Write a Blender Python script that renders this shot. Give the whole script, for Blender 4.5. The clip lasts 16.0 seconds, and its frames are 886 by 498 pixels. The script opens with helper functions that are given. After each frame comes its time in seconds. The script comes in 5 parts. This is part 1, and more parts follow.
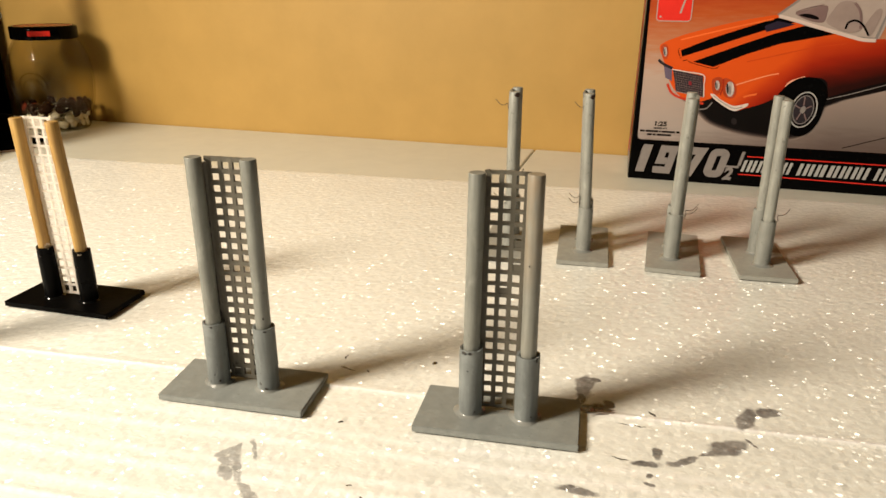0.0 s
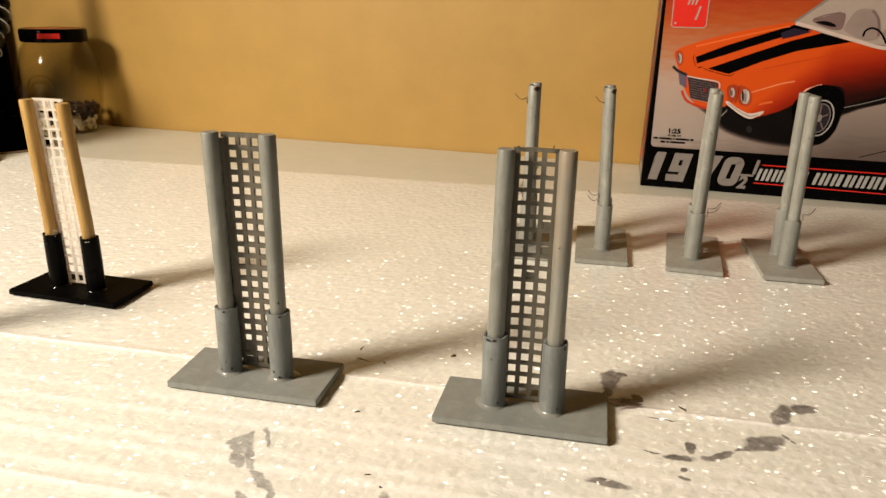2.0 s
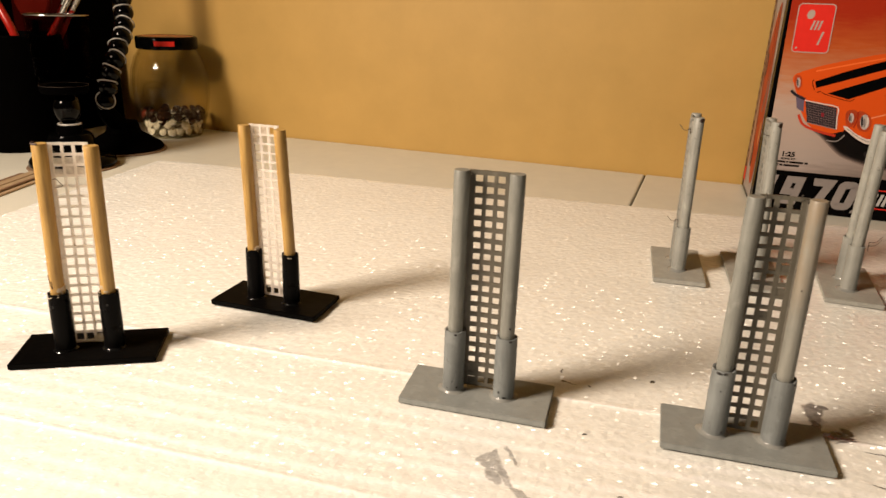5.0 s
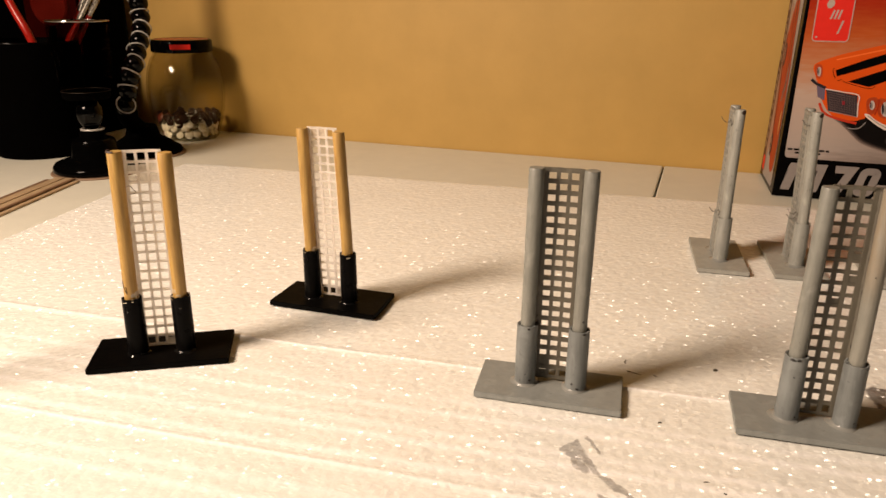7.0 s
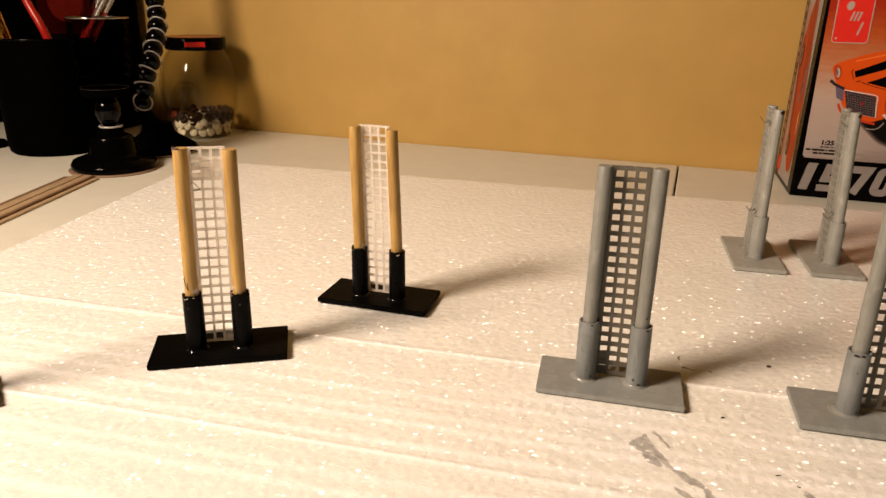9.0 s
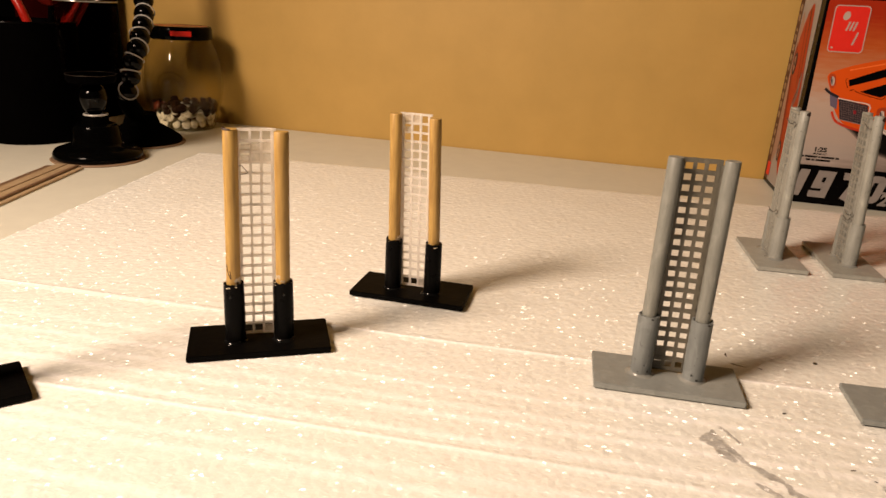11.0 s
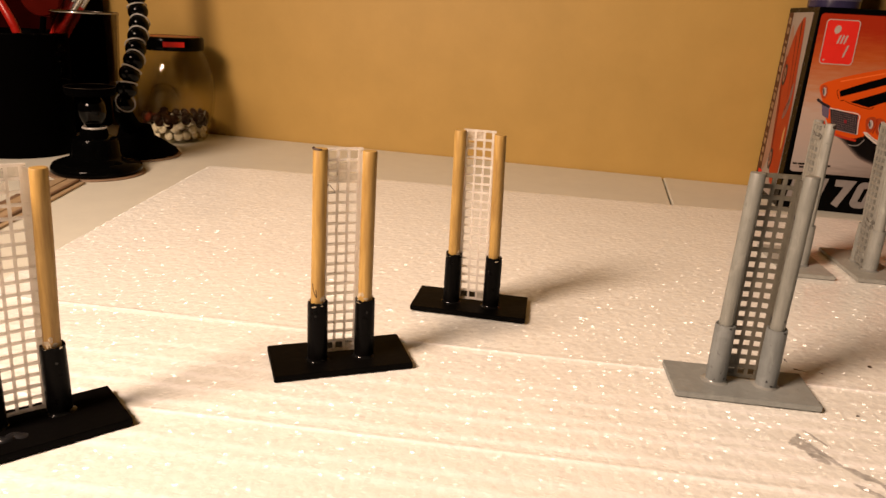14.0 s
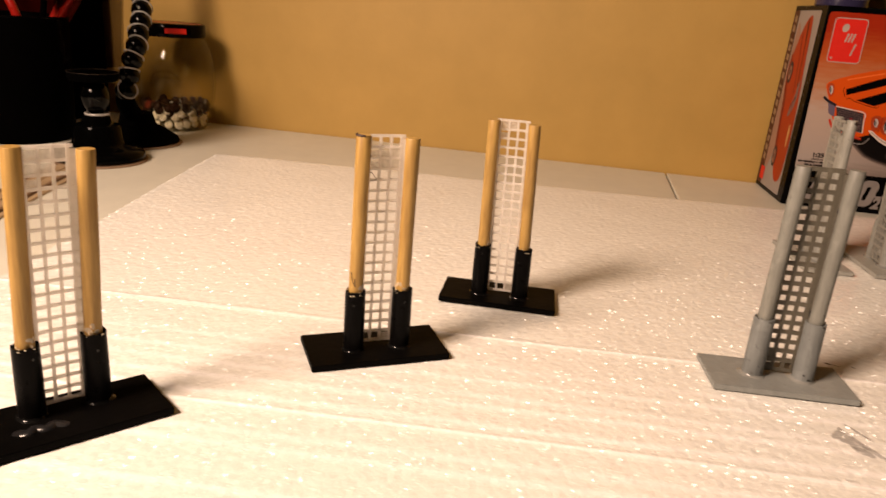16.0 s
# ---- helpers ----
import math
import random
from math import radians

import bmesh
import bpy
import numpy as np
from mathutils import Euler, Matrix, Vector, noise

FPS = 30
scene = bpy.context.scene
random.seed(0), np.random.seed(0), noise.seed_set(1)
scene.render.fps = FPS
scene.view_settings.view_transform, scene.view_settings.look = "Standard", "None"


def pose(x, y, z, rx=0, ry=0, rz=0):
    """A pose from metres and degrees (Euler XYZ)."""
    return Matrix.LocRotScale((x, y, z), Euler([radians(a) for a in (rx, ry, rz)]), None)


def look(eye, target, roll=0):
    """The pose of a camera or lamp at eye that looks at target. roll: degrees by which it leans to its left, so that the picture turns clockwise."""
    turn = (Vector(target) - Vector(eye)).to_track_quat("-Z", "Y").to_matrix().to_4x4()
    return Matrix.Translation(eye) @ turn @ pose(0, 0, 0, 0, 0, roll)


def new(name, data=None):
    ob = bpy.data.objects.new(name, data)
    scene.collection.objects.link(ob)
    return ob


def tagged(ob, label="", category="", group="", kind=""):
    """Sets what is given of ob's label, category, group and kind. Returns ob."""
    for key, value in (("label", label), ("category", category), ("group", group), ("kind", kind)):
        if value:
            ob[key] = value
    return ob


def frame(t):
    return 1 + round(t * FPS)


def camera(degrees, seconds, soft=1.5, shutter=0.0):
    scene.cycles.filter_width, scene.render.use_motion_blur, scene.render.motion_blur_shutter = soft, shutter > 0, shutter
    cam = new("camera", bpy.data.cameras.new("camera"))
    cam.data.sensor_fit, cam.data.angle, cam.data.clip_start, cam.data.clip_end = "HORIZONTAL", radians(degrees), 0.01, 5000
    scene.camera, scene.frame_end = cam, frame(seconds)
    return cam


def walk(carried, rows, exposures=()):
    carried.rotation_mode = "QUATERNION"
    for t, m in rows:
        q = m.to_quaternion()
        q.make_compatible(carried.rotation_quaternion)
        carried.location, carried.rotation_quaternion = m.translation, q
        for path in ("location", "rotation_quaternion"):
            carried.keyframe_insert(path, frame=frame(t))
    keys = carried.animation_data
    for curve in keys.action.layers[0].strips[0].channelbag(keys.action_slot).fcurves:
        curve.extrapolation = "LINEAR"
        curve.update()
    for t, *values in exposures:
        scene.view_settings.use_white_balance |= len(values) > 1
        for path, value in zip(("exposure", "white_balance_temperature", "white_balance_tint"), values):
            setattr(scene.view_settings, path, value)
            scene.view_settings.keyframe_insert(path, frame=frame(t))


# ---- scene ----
cam = camera(62.67, 16.0, shutter=0.5)
PATH = [
    (0, (-0.00646, 0.00929, 0.12623), (-0.19872, 0.92719, -0.22091), 0.189),
    (0.5, (-0.00182, 0.00637, 0.12134), (-0.19658, 0.92654, -0.21831), 0.147),
    (1, (-0.00371, 0.00659, 0.11930), (-0.19721, 0.93015, -0.21175), 0.685),
    (1.5, (-0.00971, 0.01172, 0.11511), (-0.20453, 0.93513, -0.21559), 0.785),
    (2, (-0.01359, 0.01215, 0.11342), (-0.20977, 0.93824, -0.20886), 0.929),
    (2.5, (-0.01691, 0.00855, 0.11447), (-0.21992, 0.93266, -0.20928), 0.918),
    (3, (-0.02460, 0.00519, 0.11466), (-0.24147, 0.92662, -0.20772), 0.763),
    (3.5, (-0.03547, 0.00227, 0.11711), (-0.25512, 0.92158, -0.20942), 1.138),
    (4, (-0.04854, -0.00778, 0.12449), (-0.27948, 0.91281, -0.19044), 1.689),
    (4.5, (-0.05819, -0.01225, 0.12689), (-0.30231, 0.90692, -0.18221), 1.722),
    (4.7, (-0.06310, -0.01189, 0.12571), (-0.30677, 0.90419, -0.19275), 1.963),
    (7, (-0.09258, -0.02336, 0.12762), (-0.32928, 0.89085, -0.20129), 0.574),
    (7.5, (-0.09942, -0.02460, 0.12582), (-0.33496, 0.89024, -0.20216), 0.963),
    (8, (-0.10416, -0.02703, 0.12621), (-0.32998, 0.89164, -0.19790), 1.207),
    (8.5, (-0.11051, -0.03073, 0.12805), (-0.33755, 0.88551, -0.20203), 0.901),
    (9, (-0.11575, -0.03188, 0.12745), (-0.34002, 0.88508, -0.20251), 0.976),
    (9.5, (-0.12245, -0.03267, 0.12513), (-0.33812, 0.88694, -0.20320), 1.443),
    (12, (-0.16845, -0.03600, 0.11844), (-0.30431, 0.90246, -0.19909), 3.128),
    (12.5, (-0.17682, -0.03825, 0.12113), (-0.30284, 0.90252, -0.19364), 2.751),
    (13, (-0.18571, -0.04212, 0.11985), (-0.30088, 0.90071, -0.19290), 2.983),
    (13.5, (-0.19049, -0.04354, 0.12042), (-0.30046, 0.89956, -0.19336), 3.139),
    (14, (-0.19261, -0.04411, 0.12179), (-0.30026, 0.90006, -0.18957), 3.333),
    (14.5, (-0.19788, -0.04591, 0.12250), (-0.30470, 0.89854, -0.18829), 3.363),
    (15, (-0.20027, -0.04615, 0.12103), (-0.30806, 0.89778, -0.19104), 3.326),
    (15.5, (-0.20423, -0.04314, 0.11711), (-0.31496, 0.89963, -0.19739), 3.188),
    (15.9, (-0.21293, -0.04432, 0.11699), (-0.30265, 0.90045, -0.19331), 4.302),
    (16, (-0.21185, -0.04424, 0.11806), (-0.29622, 0.90045, -0.19889), 4.463),
]
# the camera's own drift of exposure and white balance: seconds, stops, kelvin, tint
EXPOSURES = [(0.0, 0.45, 6090, 2), (3.0, 0.24, 6220, 6), (4.5, 0.24, 6350, 9), (7.5, 0.01, 6790, 15), (10.0, -0.02, 6840, 15), (16.0, -0.10, 7210, 23)]
walk(cam, [(t, look(eye, target, roll)) for t, eye, target, roll in PATH], EXPOSURES)

# ---- light ----
# one warm shaded lamp stands off to the front left of the table; the rest is light thrown back by the room
ZT = -0.024            # table top; the foam sheet's top is z = 0
WALL = pose(0.0, 0.688, 0.0, 0, 0, -4.7)   # wall axes: x along the wall, -y into the room


def shaded_lamp(name, place, target, watts, radius, colour, cone):
    data = bpy.data.lights.new(name, "SPOT")
    data.energy, data.shadow_soft_size, data.color = watts, radius, colour
    data.spot_size, data.spot_blend = radians(cone), 1.0
    ob = new(name, data)
    ob.matrix_basis = look(place, target)
    return ob


shaded_lamp("desk_lamp_light", (-0.685, -0.245, 0.56), (-0.30, 0.225, 0.0), 59, 0.13, (1.0, 0.80, 0.615), 108)
world = bpy.data.worlds.new("world")
world.use_nodes = True
world.node_tree.nodes["Background"].inputs["Color"].default_value = (0.9, 0.75, 0.55, 1)
world.node_tree.nodes["Background"].inputs["Strength"].default_value = 0.0
scene.world = world


# ---- materials ----
class Mat:
    """A small node builder round one Principled material."""

    def __init__(self, name):
        self.m = bpy.data.materials.new(name)
        self.m.use_nodes = True
        self.t = self.m.node_tree
        self.b = self.t.nodes["Principled BSDF"]
        self.coord = self.t.nodes.new("ShaderNodeTexCoord")

    def node(self, kind, **inputs):
        n = self.t.nodes.new(kind)
        for k, v in inputs.items():
            self.put(n, k.replace("_", " "), v)
        return n

    def put(self, n, key, v):
        if isinstance(v, bpy.types.NodeSocket):
            self.t.links.new(v, n.inputs[key])
        else:
            n.inputs[key].default_value = v

    def scaled(self, scale=(1, 1, 1), source="Object"):
        n = self.node("ShaderNodeMapping", Scale=scale)
        self.t.links.new(self.coord.outputs[source], n.inputs["Vector"])
        return n.outputs[0]

    def noise(self, vec, scale, detail=4.0, rough=0.55, distort=0.0):
        n = self.node("ShaderNodeTexNoise", Vector=vec, Scale=scale, Detail=detail, Roughness=rough, Distortion=distort)
        return n.outputs["Fac"]

    def voronoi(self, vec, scale):
        n = self.node("ShaderNodeTexVoronoi", Vector=vec, Scale=scale)
        return n.outputs["Distance"]

    def ramp(self, fac, stops):
        n = self.node("ShaderNodeValToRGB", Fac=fac)
        e = n.color_ramp.elements
        while len(e) < len(stops):
            e.new(0.5)
        for i, (p, c) in enumerate(stops):
            e[i].position = p
            e[i].color = (*c, 1) if len(c) == 3 else c
        return n.outputs["Color"]

    def mix(self, fac, a, b, blend="MIX"):
        n = self.t.nodes.new("ShaderNodeMix")
        n.data_type, n.blend_type = "RGBA", blend
        for i, v in ((0, fac), (6, a), (7, b)):
            if isinstance(v, bpy.types.NodeSocket):
                self.t.links.new(v, n.inputs[i])
            else:
                n.inputs[i].default_value = v if i == 0 else (*v, 1)
        return n.outputs[2]

    def math(self, op, a, b=0.0, clamp=False):
        n = self.t.nodes.new("ShaderNodeMath")
        n.operation, n.use_clamp = op, clamp
        for i, v in ((0, a), (1, b)):
            if isinstance(v, bpy.types.NodeSocket):
                self.t.links.new(v, n.inputs[i])
            else:
                n.inputs[i].default_value = v
        return n.outputs[0]

    def bump(self, height, strength=0.3, distance=0.001):
        n = self.node("ShaderNodeBump", Height=height, Strength=strength, Distance=distance)
        if self.b.inputs["Normal"].is_linked:
            self.t.links.new(self.b.inputs["Normal"].links[0].from_socket, n.inputs["Normal"])
        self.t.links.new(n.outputs[0], self.b.inputs["Normal"])

    def set(self, **inputs):
        for k, v in inputs.items():
            key = {"Base": "Base Color", "Coat": "Coat Weight", "Spec": "Specular IOR Level", "Trans": "Transmission Weight"}.get(k, k)
            if key == "Base Color" and not isinstance(v, bpy.types.NodeSocket):
                v = (*v, 1)
            self.put(self.b, key, v)
        return self


def plain(name, colour, rough=0.4, metal=0.0, vary=0.12, grain=250.0, bump=0.15, spec=0.5):
    """A surface of one colour with fine grain and soft, larger mottling."""
    a = Mat(name)
    v = a.scaled()
    big, fine = a.noise(v, grain * 0.12, 3), a.noise(v, grain, 4)
    k = a.math("ADD", a.math("MULTIPLY", big, 0.6), a.math("MULTIPLY", fine, 0.4))
    lo, hi = (tuple(min(1.0, c * f) for c in colour) for f in (1 - vary, 1 + vary))
    a.set(Base=a.ramp(k, [(0.3, lo), (0.7, hi)]), Roughness=a.math("ADD", a.math("MULTIPLY", fine, 0.2), rough - 0.1), Metallic=metal, Spec=spec)
    if bump:
        a.bump(fine, bump, 0.0004)
    return a.m


def foam_material():
    """Expanded polystyrene: white fused beads with tiny glints, hot-wire lines along the sheet and brushed grey paint smudges."""
    a = Mat("foam")
    v = a.scaled()
    cell = a.voronoi(v, 330.0)
    small = a.voronoi(v, 720.0)
    soft = a.noise(v, 14.0, 4)
    grit = a.noise(v, 420.0, 3)
    white = a.ramp(a.math("ADD", a.math("MULTIPLY", soft, 0.5), a.math("MULTIPLY", cell, 0.5)), [(0.2, (0.735, 0.732, 0.690)), (0.6, (0.795, 0.797, 0.750))])
    wob = a.node("ShaderNodeTexNoise", Vector=v, Scale=190.0, Detail=4.0)
    off = a.node("ShaderNodeVectorMath")
    off.operation = "SUBTRACT"
    a.t.links.new(wob.outputs["Color"], off.inputs[0])
    off.inputs[1].default_value = (0.5, 0.5, 0.5)
    push = a.node("ShaderNodeVectorMath")
    push.operation = "SCALE"
    a.t.links.new(off.outputs[0], push.inputs[0])
    push.inputs["Scale"].default_value = 0.0052
    moved = a.node("ShaderNodeVectorMath")
    a.t.links.new(v, moved.inputs[0])
    a.t.links.new(push.outputs[0], moved.inputs[1])
    # paint marks on the sheet: x, y, half length, half width, turn
    beside_tower = [(-0.0035, 0.2240, 0.0072, 0.0023, -94), (-0.0005, 0.2295, 0.0020, 0.0010, -18), (0.0030, 0.2090, 0.0036, 0.0005, 18), (0.0145, 0.1870, 0.0039, 0.0013, 0),
                    (0.0180, 0.1920, 0.0024, 0.0014, -90), (0.0245, 0.1900, 0.0044, 0.0011, 30), (0.0150, 0.1810, 0.0009, 0.0009, 0), (0.0145, 0.1775, 0.0011, 0.0006, -45),
                    (0.0380, 0.1995, 0.0060, 0.0025, 27), (0.0325, 0.1960, 0.0036, 0.0008, 39), (0.0450, 0.2025, 0.0022, 0.0004, -56), (0.0455, 0.2155, 0.0062, 0.0020, 66),
                    (0.0525, 0.2205, 0.0034, 0.0022, 9), (-0.0040, 0.1715, 0.0044, 0.0012, -7)]
    forked = [(-0.1020, 0.1670, 0.0026, 0.0015, 63), (-0.1000, 0.1630, 0.0024, 0.0018, 0), (-0.0985, 0.1590, 0.0029, 0.0015, -53), (-0.0970, 0.1625, 0.0064, 0.0012, -61),
              (-0.1005, 0.1700, 0.0015, 0.0006, 63), (-0.0885, 0.1515, 0.0047, 0.0013, -40), (-0.0820, 0.1450, 0.0030, 0.0013, -45), (-0.0890, 0.1435, 0.0036, 0.0012, -45),
              (-0.0950, 0.1700, 0.0038, 0.0007, -56), (-0.0560, 0.1520, 0.0026, 0.0016, -63)]
    smudges = [(x, y, rx * 1.08, ry * 1.25, turn) for x, y, rx, ry, turn in beside_tower] + [(x, y, rx * 1.3, ry * 1.1, turn) for x, y, rx, ry, turn in forked]
    drops = [(-0.0005, 0.2115, 0.0050, 0.0027, 21), (0.0042, 0.2148, 0.0022, 0.0020, 10), (-0.0044, 0.2165, 0.0034, 0.0014, -94), (0.0025, 0.2112, 0.0040, 0.0016, 10), (0.0110, 0.2045, 0.0042, 0.0003, -7), (0.0175, 0.2120, 0.0015, 0.0005, -63), (0.0070, 0.1880, 0.0022, 0.0003, 0), (-0.0635, 0.1600, 0.0007, 0.0004, 0),
             (-0.0595, 0.1570, 0.0006, 0.0004, 0), (-0.0755, 0.1888, 0.0010, 0.0004, 45), (-0.0875, 0.2280, 0.0018, 0.0004, -79), (-0.0840, 0.2195, 0.0030, 0.0003, -9), (-0.0775, 0.2195, 0.0008, 0.0004, -45), (-0.0560, 0.2295, 0.0010, 0.0010, 30)]
    mask = dark = thin = None
    for n_mark, (x, y, rx, ry, turn) in enumerate(smudges + drops):
        m = a.node("ShaderNodeMapping")
        m.vector_type = "TEXTURE"
        a.t.links.new(moved.outputs[0], m.inputs["Vector"])
        m.inputs["Location"].default_value = (x, y, 0)
        m.inputs["Rotation"].default_value = (0, 0, radians(turn))
        m.inputs["Scale"].default_value = (rx, ry, 0.02)
        ln = a.node("ShaderNodeVectorMath")
        ln.operation = "LENGTH"
        a.t.links.new(m.outputs[0], ln.inputs[0])
        one = a.math("MULTIPLY", a.math("SUBTRACT", 1.2, ln.outputs["Value"]), 3.0, True)
        if n_mark >= len(smudges):
            dark = one if dark is None else a.math("MAXIMUM", dark, one)
        elif n_mark >= len(beside_tower):
            thin = one if thin is None else a.math("MAXIMUM", thin, one)
        else:
            mask = one if mask is None else a.math("MAXIMUM", mask, one)
    dry = a.math("ADD", a.math("MULTIPLY", a.math("SUBTRACT", a.noise(v, 300.0, 5, 0.7), 0.30), 3.4, True), 0.34, True)
    mask = a.math("MAXIMUM", a.math("MULTIPLY", mask, a.math("ADD", dry, 0.35, True)), a.math("MULTIPLY", thin, a.math("MULTIPLY", dry, 0.70)))
    tone = a.math("ADD", a.math("MULTIPLY", grit, 0.4), a.math("MULTIPLY", a.noise(v, 110.0, 3), 0.6))
    grey = a.ramp(tone, [(0.36, (0.12, 0.117, 0.118)), (0.64, (0.31, 0.302, 0.295))])
    # crumbs of paint and dirt
    specks = a.math("LESS_THAN", a.voronoi(v, 60.0), 0.022)
    rare = a.math("GREATER_THAN", a.noise(v, 9.0, 2), 0.53)
    # paler dots put the glint of proud beads into the foam's colour
    proud_glint = a.math("MULTIPLY", a.math("SUBTRACT", 0.42, a.voronoi(a.scaled((0.52, 1.15, 1)), 640.0)), 3.0, True)
    keep = a.math("MULTIPLY", a.math("SUBTRACT", a.noise(v, 150.0, 3), 0.46), 6.0, True)
    proud_glint = a.math("MULTIPLY", proud_glint, keep)
    white = a.mix(a.math("MULTIPLY", proud_glint, 0.75), white, (0.97, 0.955, 0.90))
    # smooth white skin along the two strongest hot-wire lines
    place = a.node("ShaderNodeSeparateXYZ", Vector=v)
    for ly, weight in ((0.2085, 1.0), (0.1395, 1.0), (0.1472, 0.9), (0.1560, 0.85), (0.1640, 0.6), (0.1740, 0.75), (0.1830, 0.5), (0.1285, 0.6), (0.1200, 0.7), (0.1020, 0.7)):
        bend = a.math("ADD", a.math("MULTIPLY", a.math("SINE", a.math("ADD", a.math("MULTIPLY", place.outputs["X"], 9.0), ly * 300)), 0.0012), a.math("MULTIPLY", a.math("ADD", place.outputs["X"], 0.2), 0.0018))
        off_line = a.math("ABSOLUTE", a.math("SUBTRACT", a.math("SUBTRACT", place.outputs["Y"], ly), bend))
        skin = a.math("MULTIPLY", a.math("SUBTRACT", 1.6, a.math("DIVIDE", off_line, 0.0010 if weight == 1.0 else 0.0015)), 0.8, True)
        skin = a.math("MULTIPLY", skin, a.math("MULTIPLY", a.math("ADD", a.noise(a.scaled((1, 0.05, 1)), 45.0, 2), 0.5 if weight == 1.0 else 0.25), weight, True))
        white = a.mix(skin, white, (0.97, 0.965, 0.955))
    base = a.mix(dark, a.mix(mask, white, grey), (0.022, 0.020, 0.019))
    base = a.mix(a.math("MULTIPLY", a.math("MULTIPLY", specks, rare), 0.75), base, (0.22, 0.19, 0.15))
    a.set(Base=base, Roughness=0.26, Spec=0.6)
    # fused beads, and here and there a bead that stands proud and catches the light
    a.bump(a.math("SUBTRACT", 1.0, cell), 0.28, 0.0005)
    a.bump(small, 0.13, 0.0003)
    a.bump(proud_glint, 0.3, 0.0003)
    a.bump(soft, 0.12, 0.002)
    # each bead's skin is a tiny facet with a tilt of its own
    cells = a.node("ShaderNodeTexVoronoi", Vector=a.scaled((0.8, 1, 1)), Scale=1050.0)
    tilt = a.node("ShaderNodeVectorMath")
    tilt.operation = "SUBTRACT"
    a.t.links.new(cells.outputs["Color"], tilt.inputs[0])
    tilt.inputs[1].default_value = (0.5, 0.5, 0.5)
    wide = a.node("ShaderNodeVectorMath")
    wide.operation = "MULTIPLY"
    a.t.links.new(tilt.outputs[0], wide.inputs[0])
    wide.inputs[1].default_value = (3.3, 3.3, 0.0)
    geo = a.node("ShaderNodeNewGeometry")
    total = a.node("ShaderNodeVectorMath")
    a.t.links.new(wide.outputs[0], total.inputs[0])
    a.t.links.new(geo.outputs["Normal"], total.inputs[1])
    unit = a.node("ShaderNodeVectorMath")
    unit.operation = "NORMALIZE"
    a.t.links.new(total.outputs[0], unit.inputs[0])
    pick = a.node("ShaderNodeSeparateColor", Color=cells.outputs["Color"])
    some = a.math("MULTIPLY", a.math("GREATER_THAN", pick.outputs["Blue"], 0.15), 0.037)
    gloss = a.node("ShaderNodeBsdfGlossy", Roughness=0.28)
    tint = a.node("ShaderNodeCombineColor", Red=some, Green=some, Blue=some)
    a.t.links.new(tint.outputs[0], gloss.inputs["Color"])
    a.t.links.new(unit.outputs[0], gloss.inputs["Normal"])
    both = a.node("ShaderNodeAddShader")
    a.t.links.new(a.b.outputs[0], both.inputs[0])
    a.t.links.new(gloss.outputs[0], both.inputs[1])
    a.t.links.new(both.outputs[0], a.t.nodes["Material Output"].inputs[0])
    return a.m


def wall_material():
    a = Mat("wall_paint")
    v = a.scaled()
    roll = a.noise(v, 260.0, 3)
    patch = a.math("ADD", a.math("MULTIPLY", a.noise(v, 3.2, 4), 0.6), a.math("MULTIPLY", a.noise(v, 24.0, 4, 0.6), 0.4))
    a.set(Base=a.ramp(patch, [(0.34, (0.412, 0.256, 0.063)), (0.66, (0.488, 0.302, 0.078))]), Roughness=0.55)
    a.bump(roll, 0.12, 0.0008)
    return a.m


def painted_grey(name, colour, fine=900.0, depth=1.0):
    """Brushed model paint over wood and card, streaked along the rod, with rubbed spots where wood shows."""
    a = Mat(name)
    info = a.node("ShaderNodeObjectInfo")
    v = a.scaled((1, 1, 0.12))
    plainv = a.scaled()
    streak = a.noise(v, fine, 4, 0.6)
    blot = a.noise(plainv, 90.0, 4)
    k = a.math("ADD", a.math("MULTIPLY", streak, 0.55), a.math("MULTIPLY", blot, 0.45))
    k = a.math("ADD", k, a.math("MULTIPLY", a.math("SUBTRACT", info.outputs["Random"], 0.5), 0.10))
    lo, hi = (tuple(c * f for c in colour) for f in (1 - 0.38 * depth, 1 + 0.32 * depth))
    base = a.ramp(k, [(0.32, lo), (0.66, hi)])
    smear = a.math("MULTIPLY", a.math("SUBTRACT", a.noise(a.scaled((1, 1, 0.5)), 230.0, 4, 0.6, 0.6), 0.56), 7.0, True)
    base = a.mix(a.math("MULTIPLY", smear, 0.45 * depth), base, tuple(min(0.8, c * 1.75 + 0.02) for c in colour))
    pits = a.math("GREATER_THAN", a.noise(plainv, 420.0, 3, 0.7), 0.665)
    base = a.mix(a.math("MULTIPLY", pits, 0.6 * depth), base, (0.05, 0.05, 0.05))
    a.set(Base=base, Roughness=a.math("ADD", a.math("MULTIPLY", blot, 0.25), 0.36))
    a.bump(streak, 0.35, 0.0003)
    a.bump(a.noise(plainv, 350.0, 3), 0.3, 0.0003)
    return a.m


def wood_material(name, light, dark, along=(1, 1, 0.06)):
    a = Mat(name)
    v = a.scaled(along)
    grain = a.noise(v, 1100.0, 4, 0.6, 0.3)
    broad = a.noise(a.scaled((1, 1, 0.25)), 110.0, 3)
    k = a.math("ADD", a.math("MULTIPLY", grain, 0.55), a.math("MULTIPLY", broad, 0.45))
    a.set(Base=a.ramp(k, [(0.33, dark), (0.62, light)]), Roughness=0.5)
    a.bump(grain, 0.25, 0.0002)
    return a.m


